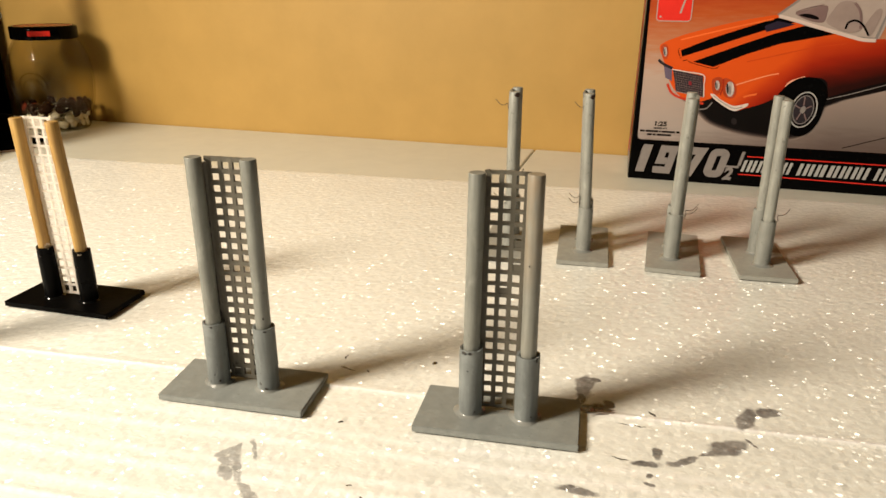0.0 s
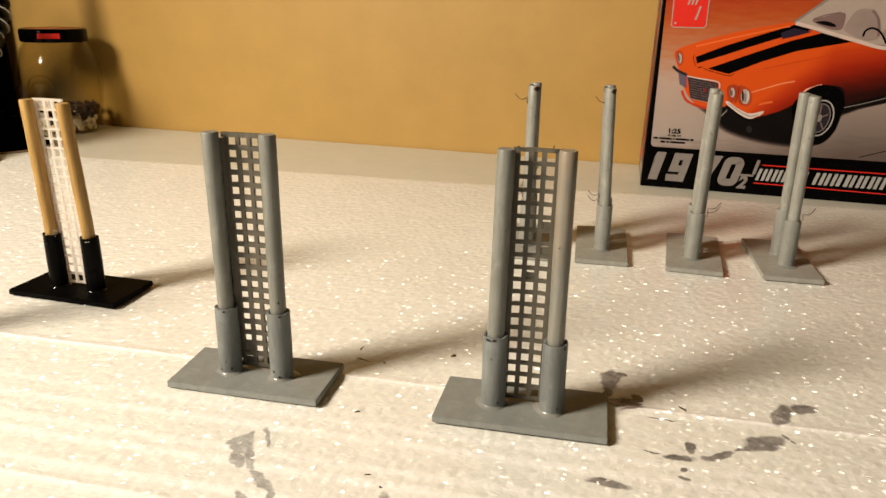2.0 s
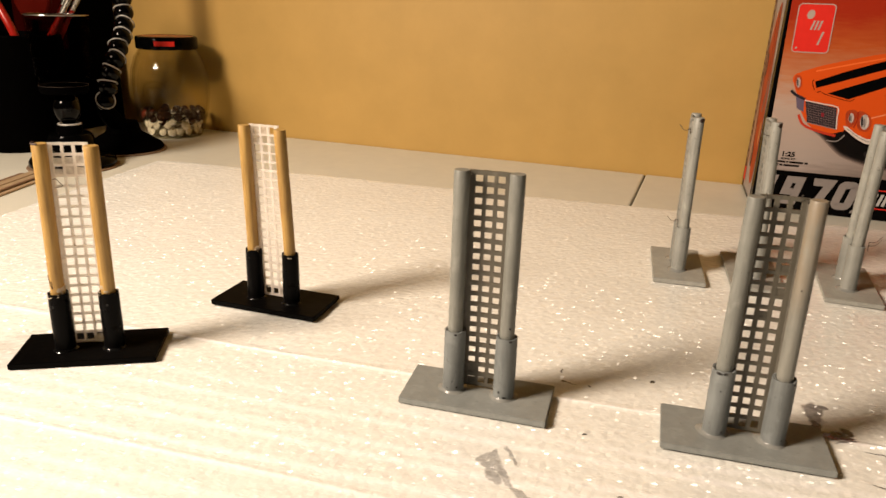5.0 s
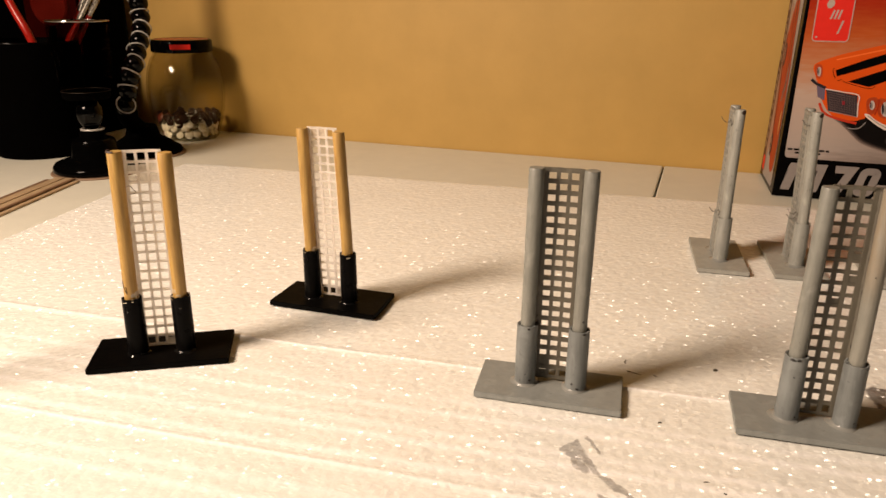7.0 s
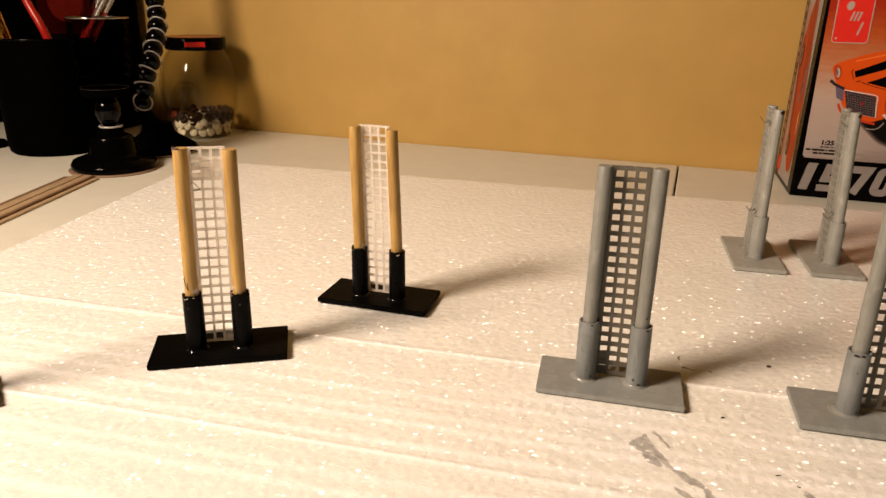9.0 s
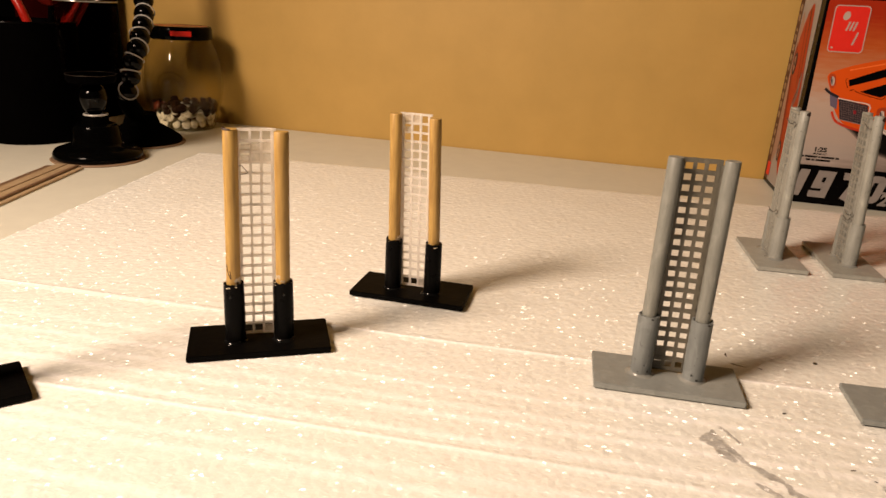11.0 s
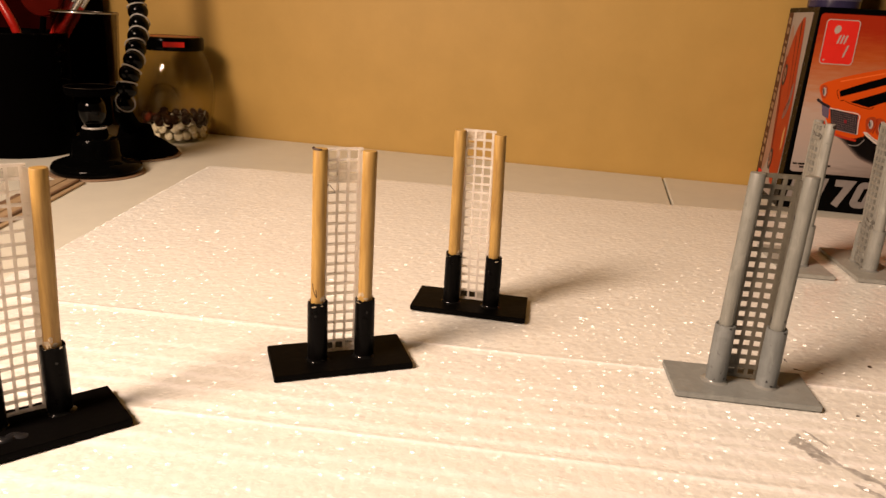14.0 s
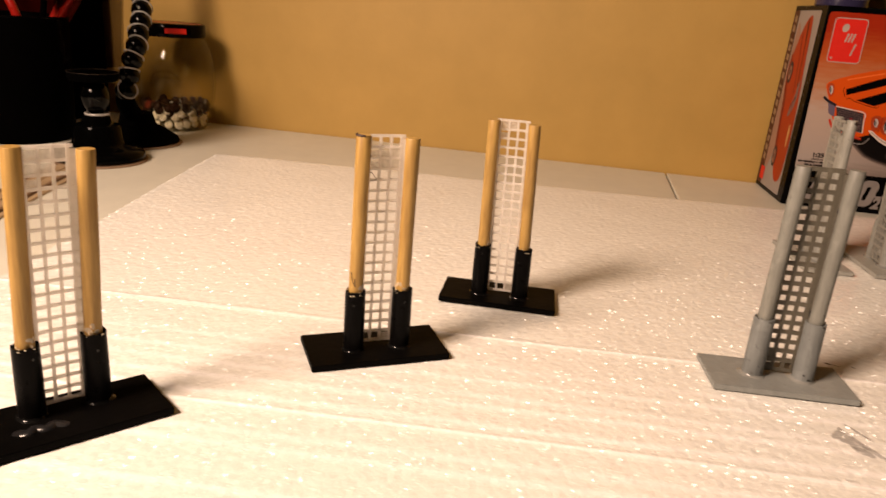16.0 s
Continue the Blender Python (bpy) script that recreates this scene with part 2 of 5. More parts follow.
def rubbed_grey():
    """Grey paint over a dowel, rubbed through to tan wood on its upper half."""
    a = Mat("rubbed_dowel")
    long = a.noise(a.scaled((1, 1, 0.12)), 700.0, 4, 0.6)
    blot = a.noise(a.scaled(), 90.0, 4)
    k = a.math("ADD", a.math("MULTIPLY", long, 0.5), a.math("MULTIPLY", blot, 0.5))
    grey = a.ramp(k, [(0.32, (0.165, 0.165, 0.145)), (0.66, (0.26, 0.258, 0.225))])
    high = a.node("ShaderNodeSeparateXYZ", Vector=a.coord.outputs["Object"]).outputs["Z"]
    worn = a.math("MULTIPLY", a.math("SUBTRACT", high, 0.040), 40.0, True)
    worn = a.math("MULTIPLY", worn, a.math("MULTIPLY", a.math("SUBTRACT", a.noise(a.scaled((1, 1, 0.3)), 150.0, 4), 0.36), 4.0, True))
    a.set(Base=a.mix(a.math("MULTIPLY", worn, 0.6), grey, (0.27, 0.18, 0.092)), Roughness=0.45)
    a.bump(long, 0.3, 0.0003)
    return a.m


def film_material():
    """Clear dried glue with a milky haze that lets light through."""
    a = Mat("milky_film")
    a.set(Base=(0.90, 0.87, 0.82), Roughness=0.25)
    glow = a.node("ShaderNodeBsdfTranslucent", Color=(0.96, 0.93, 0.88, 1))
    half = a.node("ShaderNodeMixShader", Fac=0.6)
    a.t.links.new(a.b.outputs[0], half.inputs[1])
    a.t.links.new(glow.outputs[0], half.inputs[2])
    clear = a.node("ShaderNodeBsdfTransparent", Color=(0.98, 0.97, 0.95, 1))
    both = a.node("ShaderNodeMixShader")
    a.t.links.new(a.math("ADD", a.math("MULTIPLY", a.noise(a.scaled(), 420.0, 3), 0.6), 0.26, True), both.inputs[0])
    a.t.links.new(half.outputs[0], both.inputs[1])
    a.t.links.new(clear.outputs[0], both.inputs[2])
    a.t.links.new(both.outputs[0], a.t.nodes["Material Output"].inputs[0])
    return a.m


def canvas_material():
    """Milky plastic mesh: half see-through, and it glows when lit from behind."""
    a = Mat("white_mesh_plastic")
    a.set(Base=a.ramp(a.noise(a.scaled(), 200.0, 3), [(0.3, (0.88, 0.86, 0.83)), (0.7, (0.95, 0.93, 0.91))]), Roughness=0.3)
    glow = a.node("ShaderNodeBsdfTranslucent", Color=(0.97, 0.95, 0.92, 1))
    half = a.node("ShaderNodeMixShader", Fac=0.58)
    a.t.links.new(a.b.outputs[0], half.inputs[1])
    a.t.links.new(glow.outputs[0], half.inputs[2])
    clear = a.node("ShaderNodeBsdfTransparent", Color=(0.95, 0.93, 0.90, 1))
    full = a.node("ShaderNodeMixShader")
    a.t.links.new(a.math("ADD", a.math("MULTIPLY", a.noise(a.scaled(), 130.0, 3), 0.4), 0.16), full.inputs[0])
    a.t.links.new(half.outputs[0], full.inputs[1])
    a.t.links.new(clear.outputs[0], full.inputs[2])
    a.t.links.new(full.outputs[0], a.t.nodes["Material Output"].inputs[0])
    return a.m


def glass_material(name, tint, gloss, rim):
    """Thin clear glass: light goes through slightly tinted, and the surface mirrors more at grazing angles."""
    a = Mat(name)
    clear = a.node("ShaderNodeBsdfTransparent", Color=tint)
    shine = a.node("ShaderNodeBsdfGlossy", Roughness=0.04)
    face = a.node("ShaderNodeLayerWeight", Blend=0.5)
    edge = a.math("ADD", a.math("MULTIPLY", a.math("POWER", face.outputs["Facing"], 4.0), rim), gloss)
    wave = a.node("ShaderNodeBump", Strength=0.15, Distance=0.001)
    a.t.links.new(a.noise(a.scaled(), 60.0, 2), wave.inputs["Height"])
    a.t.links.new(wave.outputs[0], shine.inputs["Normal"])
    both = a.node("ShaderNodeMixShader")
    a.t.links.new(edge, both.inputs[0])
    a.t.links.new(clear.outputs[0], both.inputs[1])
    a.t.links.new(shine.outputs[0], both.inputs[2])
    a.t.links.new(both.outputs[0], a.t.nodes["Material Output"].inputs[0])
    return a.m


def ink(name, colour, vary=0.1, grain=200.0):
    """Printer's ink on satin card."""
    return plain(name, colour, 0.42, 0, vary, grain, 0.0, 0.16)


def print_sky():
    """The printed ground of the box picture: red at the top, running through brown into a beige road with speed streaks."""
    a = Mat("printed_backdrop")
    v = a.coord.outputs["Object"]
    sep = a.node("ShaderNodeSeparateXYZ", Vector=v)
    streaks = a.noise(a.scaled((9, 1, 60)), 6.0, 5)
    h = a.math("ADD", a.math("ADD", a.math("MULTIPLY", sep.outputs["Z"], 6.6), a.math("MULTIPLY", sep.outputs["X"], -0.45)), a.math("MULTIPLY", a.math("SUBTRACT", streaks, 0.5), 0.17))
    col = a.ramp(h, [(0.10, (0.15, 0.11, 0.10)), (0.26, (0.38, 0.32, 0.29)), (0.54, (0.46, 0.34, 0.28)), (0.68, (0.46, 0.20, 0.10)), (0.82, (0.44, 0.085, 0.018)), (0.97, (0.34, 0.024, 0.006))])
    away = a.math("MULTIPLY", a.math("MULTIPLY", a.math("SUBTRACT", sep.outputs["X"], 0.030), 9.0, True), a.math("MULTIPLY", a.math("SUBTRACT", 0.098, sep.outputs["Z"]), 16.0, True))
    col = a.mix(a.math("MULTIPLY", away, 0.88), col, (0.112, 0.080, 0.070))
    a.set(Base=col, Roughness=0.42, Spec=0.16)
    return a.m


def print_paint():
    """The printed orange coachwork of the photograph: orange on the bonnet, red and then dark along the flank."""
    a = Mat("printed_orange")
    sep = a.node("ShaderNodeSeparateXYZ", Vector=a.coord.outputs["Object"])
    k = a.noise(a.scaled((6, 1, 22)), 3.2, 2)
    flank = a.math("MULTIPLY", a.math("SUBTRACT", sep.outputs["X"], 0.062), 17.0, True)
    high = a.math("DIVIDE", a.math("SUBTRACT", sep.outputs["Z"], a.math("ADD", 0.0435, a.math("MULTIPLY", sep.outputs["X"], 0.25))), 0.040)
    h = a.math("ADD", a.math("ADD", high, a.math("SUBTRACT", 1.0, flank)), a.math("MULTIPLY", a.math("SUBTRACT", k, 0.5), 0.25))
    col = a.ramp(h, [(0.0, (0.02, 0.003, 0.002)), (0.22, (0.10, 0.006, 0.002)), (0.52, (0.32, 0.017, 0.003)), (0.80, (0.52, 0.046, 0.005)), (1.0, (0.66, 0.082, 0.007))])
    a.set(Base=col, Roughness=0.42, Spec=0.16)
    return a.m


FOAM, WALLPAINT, CANVAS = foam_material(), wall_material(), canvas_material()
GLASS = glass_material("jar_glass", (0.90, 0.88, 0.80, 1), 0.016, 0.36)
TUMBLER = glass_material("tumbler_glass", (0.70, 0.68, 0.66, 1), 0.0, 0.035)
TABLE = plain("table_laminate", (0.66, 0.65, 0.56), 0.42, 0, 0.05, 500, 0.08)
CEILING = plain("ceiling_paint", (0.78, 0.76, 0.72), 0.7, 0, 0.04, 200, 0.1)
FLOOR = plain("floor_carpet", (0.28, 0.22, 0.17), 0.9, 0, 0.2, 300, 0.3)
# the back towers get paler greys than the front ones
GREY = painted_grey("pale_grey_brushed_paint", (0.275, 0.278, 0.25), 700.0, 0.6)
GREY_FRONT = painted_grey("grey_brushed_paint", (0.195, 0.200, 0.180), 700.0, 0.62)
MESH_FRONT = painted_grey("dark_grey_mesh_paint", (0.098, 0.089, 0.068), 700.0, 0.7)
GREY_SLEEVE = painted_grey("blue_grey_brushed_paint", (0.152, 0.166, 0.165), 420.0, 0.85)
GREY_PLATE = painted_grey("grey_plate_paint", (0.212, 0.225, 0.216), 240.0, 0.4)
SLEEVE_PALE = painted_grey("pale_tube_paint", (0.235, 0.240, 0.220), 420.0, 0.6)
# part of this paleness is glare on the flat plates, put into the grey
PLATE_BACK = painted_grey("glare_pale_plate_paint", (0.290, 0.290, 0.262), 240.0, 0.4)
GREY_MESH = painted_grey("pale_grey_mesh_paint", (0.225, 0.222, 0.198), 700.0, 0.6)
DOWEL = wood_material("dowel_wood", (0.465, 0.290, 0.082), (0.245, 0.134, 0.034))
DOWEL_WORN = rubbed_grey()
FILM = film_material()
SCORCH = plain("scorched_wood", (0.030, 0.012, 0.008), 0.6)
BLACK = plain("black_card_tube", (0.0022, 0.002, 0.002), 0.30, 0, 0.3, 220, 0.35, 0.055)
BLACK_PLATE = plain("black_card_plate", (0.0022, 0.002, 0.0019), 0.42, 0, 0.3, 300, 0.25, 0.025)
BLACK_GLOSS = plain("black_gloss_plastic", (0.001, 0.001, 0.001), 0.12, 0, 0.2, 200, 0.0, 0.045)
BLACK_BALL = plain("black_ball_plastic", (0.0008, 0.0008, 0.0008), 0.08, 0, 0.2, 200, 0.0, 0.16)
BLACK_MATT = plain("black_rubber", (0.0009, 0.0008, 0.0008), 0.5, 0, 0.2, 300, 0.1, 0.003)
# cream of the glue crust, also used for glints drawn on tube rims
GLUE_AND_GLINT = plain("dried_glue_and_glint", (0.66, 0.56, 0.41), 0.12, 0, 0.1, 300, 0.3)
GLUE_GREY = plain("painted_glue", (0.212, 0.218, 0.205), 0.24, 0, 0.15, 300, 0.2)
CHIP_AND_SEAM = plain("black_chip_and_seam", (0.012, 0.011, 0.010), 0.5)
GLUE_DARK = plain("glossy_glue", (0.004, 0.004, 0.004), 0.12, 0, 0.3, 300, 0.4, 0.3)
WIRE = plain("dark_wire", (0.10, 0.085, 0.07), 0.4, 0.6)
RING = plain("pale_ring_rubber", (0.36, 0.345, 0.32), 0.35)
PRINT_BLACK = plain("printed_black", (0.0016, 0.0015, 0.0016), 0.25, 0, 0.2, 200, 0.03, 0.05)
PRINT_WHITE = ink("printed_white", (0.62, 0.60, 0.58), 0.04, 200)
PRINT_SILVER = ink("printed_silver", (0.235, 0.21, 0.20), 0.12, 300)
PRINT_LETTER = ink("printed_pale_grey", (0.40, 0.39, 0.38), 0.1, 300)
PRINT_RED = ink("printed_red", (0.70, 0.028, 0.018), 0.06, 200)
PRINT_BEIGE = ink("printed_beige", (0.43, 0.35, 0.31), 0.1, 100)
PRINT_DARK = plain("printed_shadow", (0.005, 0.0035, 0.004), 0.3, 0, 0.3, 60, 0.0, 0.06)
PRINT_GRILLE = ink("printed_grille", (0.022, 0.018, 0.024), 0.4, 600)
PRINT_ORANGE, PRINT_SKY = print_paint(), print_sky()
PRINT_ORANGE_SIDE = ink("printed_side_orange", (0.38, 0.036, 0.008), 0.3, 40)
CARD = plain("grey_card", (0.31, 0.275, 0.26), 0.5)
RED = plain("red_handle", (0.40, 0.014, 0.008), 0.3)
DARK_RED = plain("dark_red_plastic", (0.05, 0.003, 0.0015), 0.4, 0, 0.3, 60, 0.0, 0.03)
DEEP_RED = plain("deep_red_panel", (0.022, 0.0012, 0.0008), 0.45, 0, 0.3, 60, 0.0, 0.02)
GOLD = plain("brass_ferrule", (0.75, 0.50, 0.16), 0.25, 0.9)
RIM_STEEL = plain("dark_rim_steel", (0.42, 0.40, 0.38), 0.12, 1.0)
SILVER = plain("steel_ferrule", (0.60, 0.58, 0.55), 0.25, 0.9)
LID_TOP = plain("orange_lid_print", (0.55, 0.10, 0.02), 0.35)
BALSA = wood_material("basswood_strip", (0.44, 0.32, 0.19), (0.31, 0.21, 0.12), (1, 0.04, 1))
BALSA_DARK = wood_material("dark_wood_strip", (0.22, 0.13, 0.07), (0.13, 0.07, 0.04), (1, 0.04, 1))
CORK = plain("brown_pad", (0.22, 0.14, 0.085), 0.6)
PURPLE = plain("purple_label", (0.035, 0.03, 0.075), 0.22)


# ---- mesh helpers ----
def part(name, bm, material, parent=None, label="", smooth=False):
    me = bpy.data.meshes.new(name)
    bmesh.ops.recalc_face_normals(bm, faces=bm.faces)
    bm.to_mesh(me)
    bm.free()
    me.materials.append(material)
    if smooth:
        for p in me.polygons:
            p.use_smooth = True
        me.set_sharp_from_angle(angle=radians(38))
    ob = new(name, me)
    if parent is not None:
        ob.parent = parent
    if label:
        ob["label"] = label
    return ob


def thing(name, m, label, category, group="", kind=""):
    ob = new(name)
    ob.empty_display_size = 0.01
    ob.matrix_basis = m
    return tagged(ob, label, category, group, kind)


def box_bm(x0, x1, y0, y1, z0, z1, bevel=0.0, bm=None, m=None, segments=2):
    bm = bm or bmesh.new()
    made = bmesh.ops.create_cube(bm, size=1.0)["verts"]
    for v in made:
        v.co = Vector((x0 + (v.co.x + 0.5) * (x1 - x0), y0 + (v.co.y + 0.5) * (y1 - y0), z0 + (v.co.z + 0.5) * (z1 - z0)))
    if bevel:
        es = list({e for v in made for e in v.link_edges})
        r = bmesh.ops.bevel(bm, geom=es, offset=bevel, segments=segments, affect="EDGES", profile=0.5)
        made = list(set(made) & set(bm.verts)) + r["verts"]
    if m is not None:
        for v in {v for v in made if v.is_valid}:
            v.co = m @ v.co
    return bm


def lathe_bm(profile, n=32, bm=None, m=None):
    """A solid of revolution round z. profile: (radius, height) from one end to the other; radius 0 closes an end."""
    bm = bm or bmesh.new()
    rings = []
    for r, z in profile:
        if r <= 1e-9:
            rings.append([bm.verts.new((0, 0, z))])
        else:
            rings.append([bm.verts.new((r * math.cos(2 * math.pi * i / n), r * math.sin(2 * math.pi * i / n), z)) for i in range(n)])
    for a, b in zip(rings, rings[1:]):
        for i in range(n):
            j = (i + 1) % n
            if len(a) == 1 and len(b) == 1:
                continue
            if len(a) == 1:
                bm.faces.new((a[0], b[i], b[j]))
            elif len(b) == 1:
                bm.faces.new((a[i], a[j], b[0]))
            else:
                bm.faces.new((a[i], a[j], b[j], b[i]))
    if m is not None:
        for ring in rings:
            for v in ring:
                v.co = m @ v.co
    return bm


def smooth_line(points, steps=8, closed=False):
    """A Catmull-Rom line through the points."""
    pts = [Vector(p) for p in points]
    n, out = len(pts), []
    for i in range(n if closed else n - 1):
        p = [pts[(i + k) % n] if closed else pts[min(max(i + k, 0), n - 1)] for k in (-1, 0, 1, 2)]
        for s in range(steps):
            t = s / steps
            out.append(0.5 * (2 * p[1] + (p[2] - p[0]) * t + (2 * p[0] - 5 * p[1] + 4 * p[2] - p[3]) * t * t + (3 * p[1] - p[0] - 3 * p[2] + p[3]) * t ** 3))
    if not closed:
        out.append(pts[-1])
    return out


def tube_bm(line, radius, n=8, bm=None, taper=1.0):
    """A round rod swept along a line of points."""
    bm = bm or bmesh.new()
    pts = [Vector(p) for p in line]
    rings = []
    for i, p in enumerate(pts):
        d = (pts[min(i + 1, len(pts) - 1)] - pts[max(i - 1, 0)]).normalized()
        q = d.to_track_quat("Z", "Y")
        r = radius * (1 + (taper - 1) * i / max(1, len(pts) - 1))
        rings.append([bm.verts.new(p + q @ Vector((r * math.cos(2 * math.pi * k / n), r * math.sin(2 * math.pi * k / n), 0))) for k in range(n)])
    for a, b in zip(rings, rings[1:]):
        for k in range(n):
            bm.faces.new((a[k], a[(k + 1) % n], b[(k + 1) % n], b[k]))
    bm.faces.new(list(reversed(rings[0])))
    bm.faces.new(rings[-1])
    return bm


def torus_bm(radius, thick, m, n=24, k=8, bm=None):
    bm = bm or bmesh.new()
    rings = []
    for i in range(n):
        a = 2 * math.pi * i / n
        rings.append([bm.verts.new(m @ Vector(((radius + thick * math.cos(2 * math.pi * j / k)) * math.cos(a), (radius + thick * math.cos(2 * math.pi * j / k)) * math.sin(a), thick * math.sin(2 * math.pi * j / k)))) for j in range(k)])
    for i in range(n):
        for j in range(k):
            bm.faces.new((rings[i][j], rings[(i + 1) % n][j], rings[(i + 1) % n][(j + 1) % k], rings[i][(j + 1) % k]))
    return bm


def ball_bm(radius, m, bm=None, u=20, v=12):
    bm = bm or bmesh.new()
    made = bmesh.ops.create_uvsphere(bm, u_segments=u, v_segments=v, radius=radius)["verts"]
    for w in made:
        w.co = m @ w.co
    return bm


# ---- the room ----
def slab(name, x0, x1, y0, y1, z0, z1, material, label, category, frame_m=WALL, bevel=0.0):
    ob = part(name, box_bm(x0, x1, y0, y1, z0, z1, bevel), material)
    ob.matrix_basis = frame_m
    return tagged(ob, label, category, kind="structure")


slab("wall_back", -2.4, 2.8, 0.0, 0.1, -0.774, 1.65, WALLPAINT, "plain wall painted warm mustard yellow behind the table", "wall")
slab("wall_left", -2.5, -2.4, -4.2, 0.1, -0.774, 1.65, WALLPAINT, "plain side wall painted warm mustard yellow", "wall")
slab("wall_right", 2.8, 2.9, -4.2, 0.1, -0.774, 1.65, WALLPAINT, "plain side wall painted warm mustard yellow", "wall")
slab("wall_front", -2.4, 2.8, -4.3, -4.2, -0.774, 1.65, WALLPAINT, "plain wall painted warm mustard yellow", "wall")
slab("floor", -2.5, 2.9, -4.3, 0.1, -0.87, -0.774, FLOOR, "brown carpet floor of the room", "floor")
slab("ceiling", -2.5, 2.9, -4.3, 0.1, 1.65, 1.75, CEILING, "plain off-white ceiling", "ceiling")


def table(name, x0, x1):
    t = thing(name, WALL, "off-white laminate table top pushed against the yellow wall", "table", "table tops butted side by side")
    part("tabletop", box_bm(x0, x1, -0.95, -0.002, ZT - 0.028, ZT, 0.0012), TABLE, t)
    for x in (x0 + 0.05, x1 - 0.09):
        for y in (-0.90, -0.09):
            part("leg", box_bm(x, x + 0.04, y, y + 0.04, -0.774, ZT - 0.028, 0.003), TABLE, t)


table("table", -1.25, -0.0615)
table("table", -0.0599, 0.95)


# ---- the foam sheet ----
def foam_sheet():
    """One sheet of polystyrene with a gently uneven top, raised hot-wire lines along it and a crumbly rim."""
    x0, x1, y0, y1 = -0.436, 0.56, -0.20, 0.478
    step = 0.0018
    nx, ny = int((x1 - x0) / step), int((y1 - y0) / step)
    xs, ys = np.linspace(x0, x1, nx + 1), np.linspace(y0, y1, ny + 1)
    gx, gy = np.meshgrid(xs, ys)
    rng = np.random.default_rng(5)
    z = np.zeros_like(gx)
    for k in range(26):
        a, f, p = rng.uniform(0, math.pi), rng.uniform(20, 160), rng.uniform(0, 6.3)
        z += 0.00012 * 20 / f * np.sin(f * (gx * math.cos(a) + gy * math.sin(a)) + p)
    z += rng.normal(0, 0.00005, z.shape)
    lines = [(0.2085, 0.00044), (0.1395, 0.00032), (0.1472, 0.00010), (0.1560, 0.00010), (0.1740, 0.00008), (0.1640, 0.00006), (0.1200, 0.00011), (0.1020, 0.00011), (0.0860, 0.00011), (0.1285, 0.00007)]
    for n_line, (ly, h) in enumerate(lines):
        wave = ly + 0.0012 * np.sin(gx * 9 + ly * 300) + 0.006 * (gx + 0.2)*0.3
        fade = 0.55 + 0.45 * np.sin(gx * 23 + ly * 900) if n_line > 1 else 0.95
        z += 1.1 * h * fade * np.exp(-(((gy - wave) / (0.0017 if n_line < 2 else 0.0026)) ** 2))
    rim = np.minimum.reduce([gx - x0, x1 - gx, gy - y0, y1 - gy])
    z -= 0.0016 * np.exp(-rim / 0.0016) * (0.6 + 0.4 * rng.random(z.shape))
    # the left edge runs slightly aslant
    gx = gx + np.clip((x0 + 0.10 - gx) / 0.10, 0, 1) * ((0.478 - gy) * 0.075 + 0.0)
    gx = gx + rng.normal(0, 0.0005, gx.shape) * (rim < 0.002)
    gy = gy + rng.normal(0, 0.0005, gx.shape) * (rim < 0.002)
    top = np.stack([gx, gy, z], -1).reshape(-1, 3)
    w = nx + 1
    i = np.arange(ny)[:, None] * w + np.arange(nx)[None, :]
    faces = np.stack([i, i + 1, i + w + 1, i + w], -1).reshape(-1, 4).tolist()
    loop = list(range(0, w)) + [r * w + nx for r in range(1, ny + 1)] + [ny * w + c for c in range(nx - 1, -1, -1)] + [r * w for r in range(ny - 1, 0, -1)]
    low = top[loop].copy()
    low[:, 2] = ZT
    base = len(top)
    verts = np.concatenate([top, low]).tolist()
    n = len(loop)
    faces += [[loop[k], base + k, base + (k + 1) % n, loop[(k + 1) % n]] for k in range(n)]
    faces.append([base + k for k in range(n - 1, -1, -1)])
    me = bpy.data.meshes.new("foam_sheet")
    me.from_pydata(verts, [], faces)
    me.materials.append(FOAM)
    ob = new("foam_sheet", me)
    return tagged(ob, "white polystyrene foam sheet with grey paint smudges lying on the table", "foam sheet")


foam_sheet()


# ---- the model towers ----
PITCH, PITCH_X = 0.00363, 0.00350
PLATE_Z = 0.0022


def lattice_bm(bar, upright, thick, bow, rng, rows=20, z0=0.0038):
    """A strip of square mesh, three holes wide, bowed between the rods."""
    bm = bmesh.new()
    xs = [(-1.5 + i) * PITCH_X for i in range(4)]

    def back(x):
        return 0.0023 + bow * (1 - (x / 0.0058) ** 2)

    def prism(pts, up, half, deep):
        """A bar of rectangular section along pts; up: its height direction."""
        rings = []
        for p in pts:
            y = back(p.x)
            rings.append([bm.verts.new((p.x + up.x * s * half, y + d * deep, p.z + up.z * s * half)) for s, d in ((-1, -0.5), (1, -0.5), (1, 0.5), (-1, 0.5))])
        for a, b in zip(rings, rings[1:]):
            for k in range(4):
                bm.faces.new((a[k], a[(k + 1) % 4], b[(k + 1) % 4], b[k]))
        bm.faces.new(rings[0][::-1])
        bm.faces.new(rings[-1])

    for x in xs:
        prism([Vector((x + rng.uniform(-0.00006, 0.00006), 0, z0 - bar / 2 + (rows * PITCH + bar) * s / 8)) for s in range(9)], Vector((1, 0, 0)), upright / 2, thick)
    for r in range(rows + 1):
        z = z0 + r * PITCH
        line = [Vector((xs[0] - 0.0012 + (xs[3] - xs[0] + 0.0024) * s / 8, 0, z + rng.uniform(-0.00005, 0.00005))) for s in range(9)]
        prism(line, Vector((0, 0, 1)), bar / 2, thick * 0.86)
    return bm


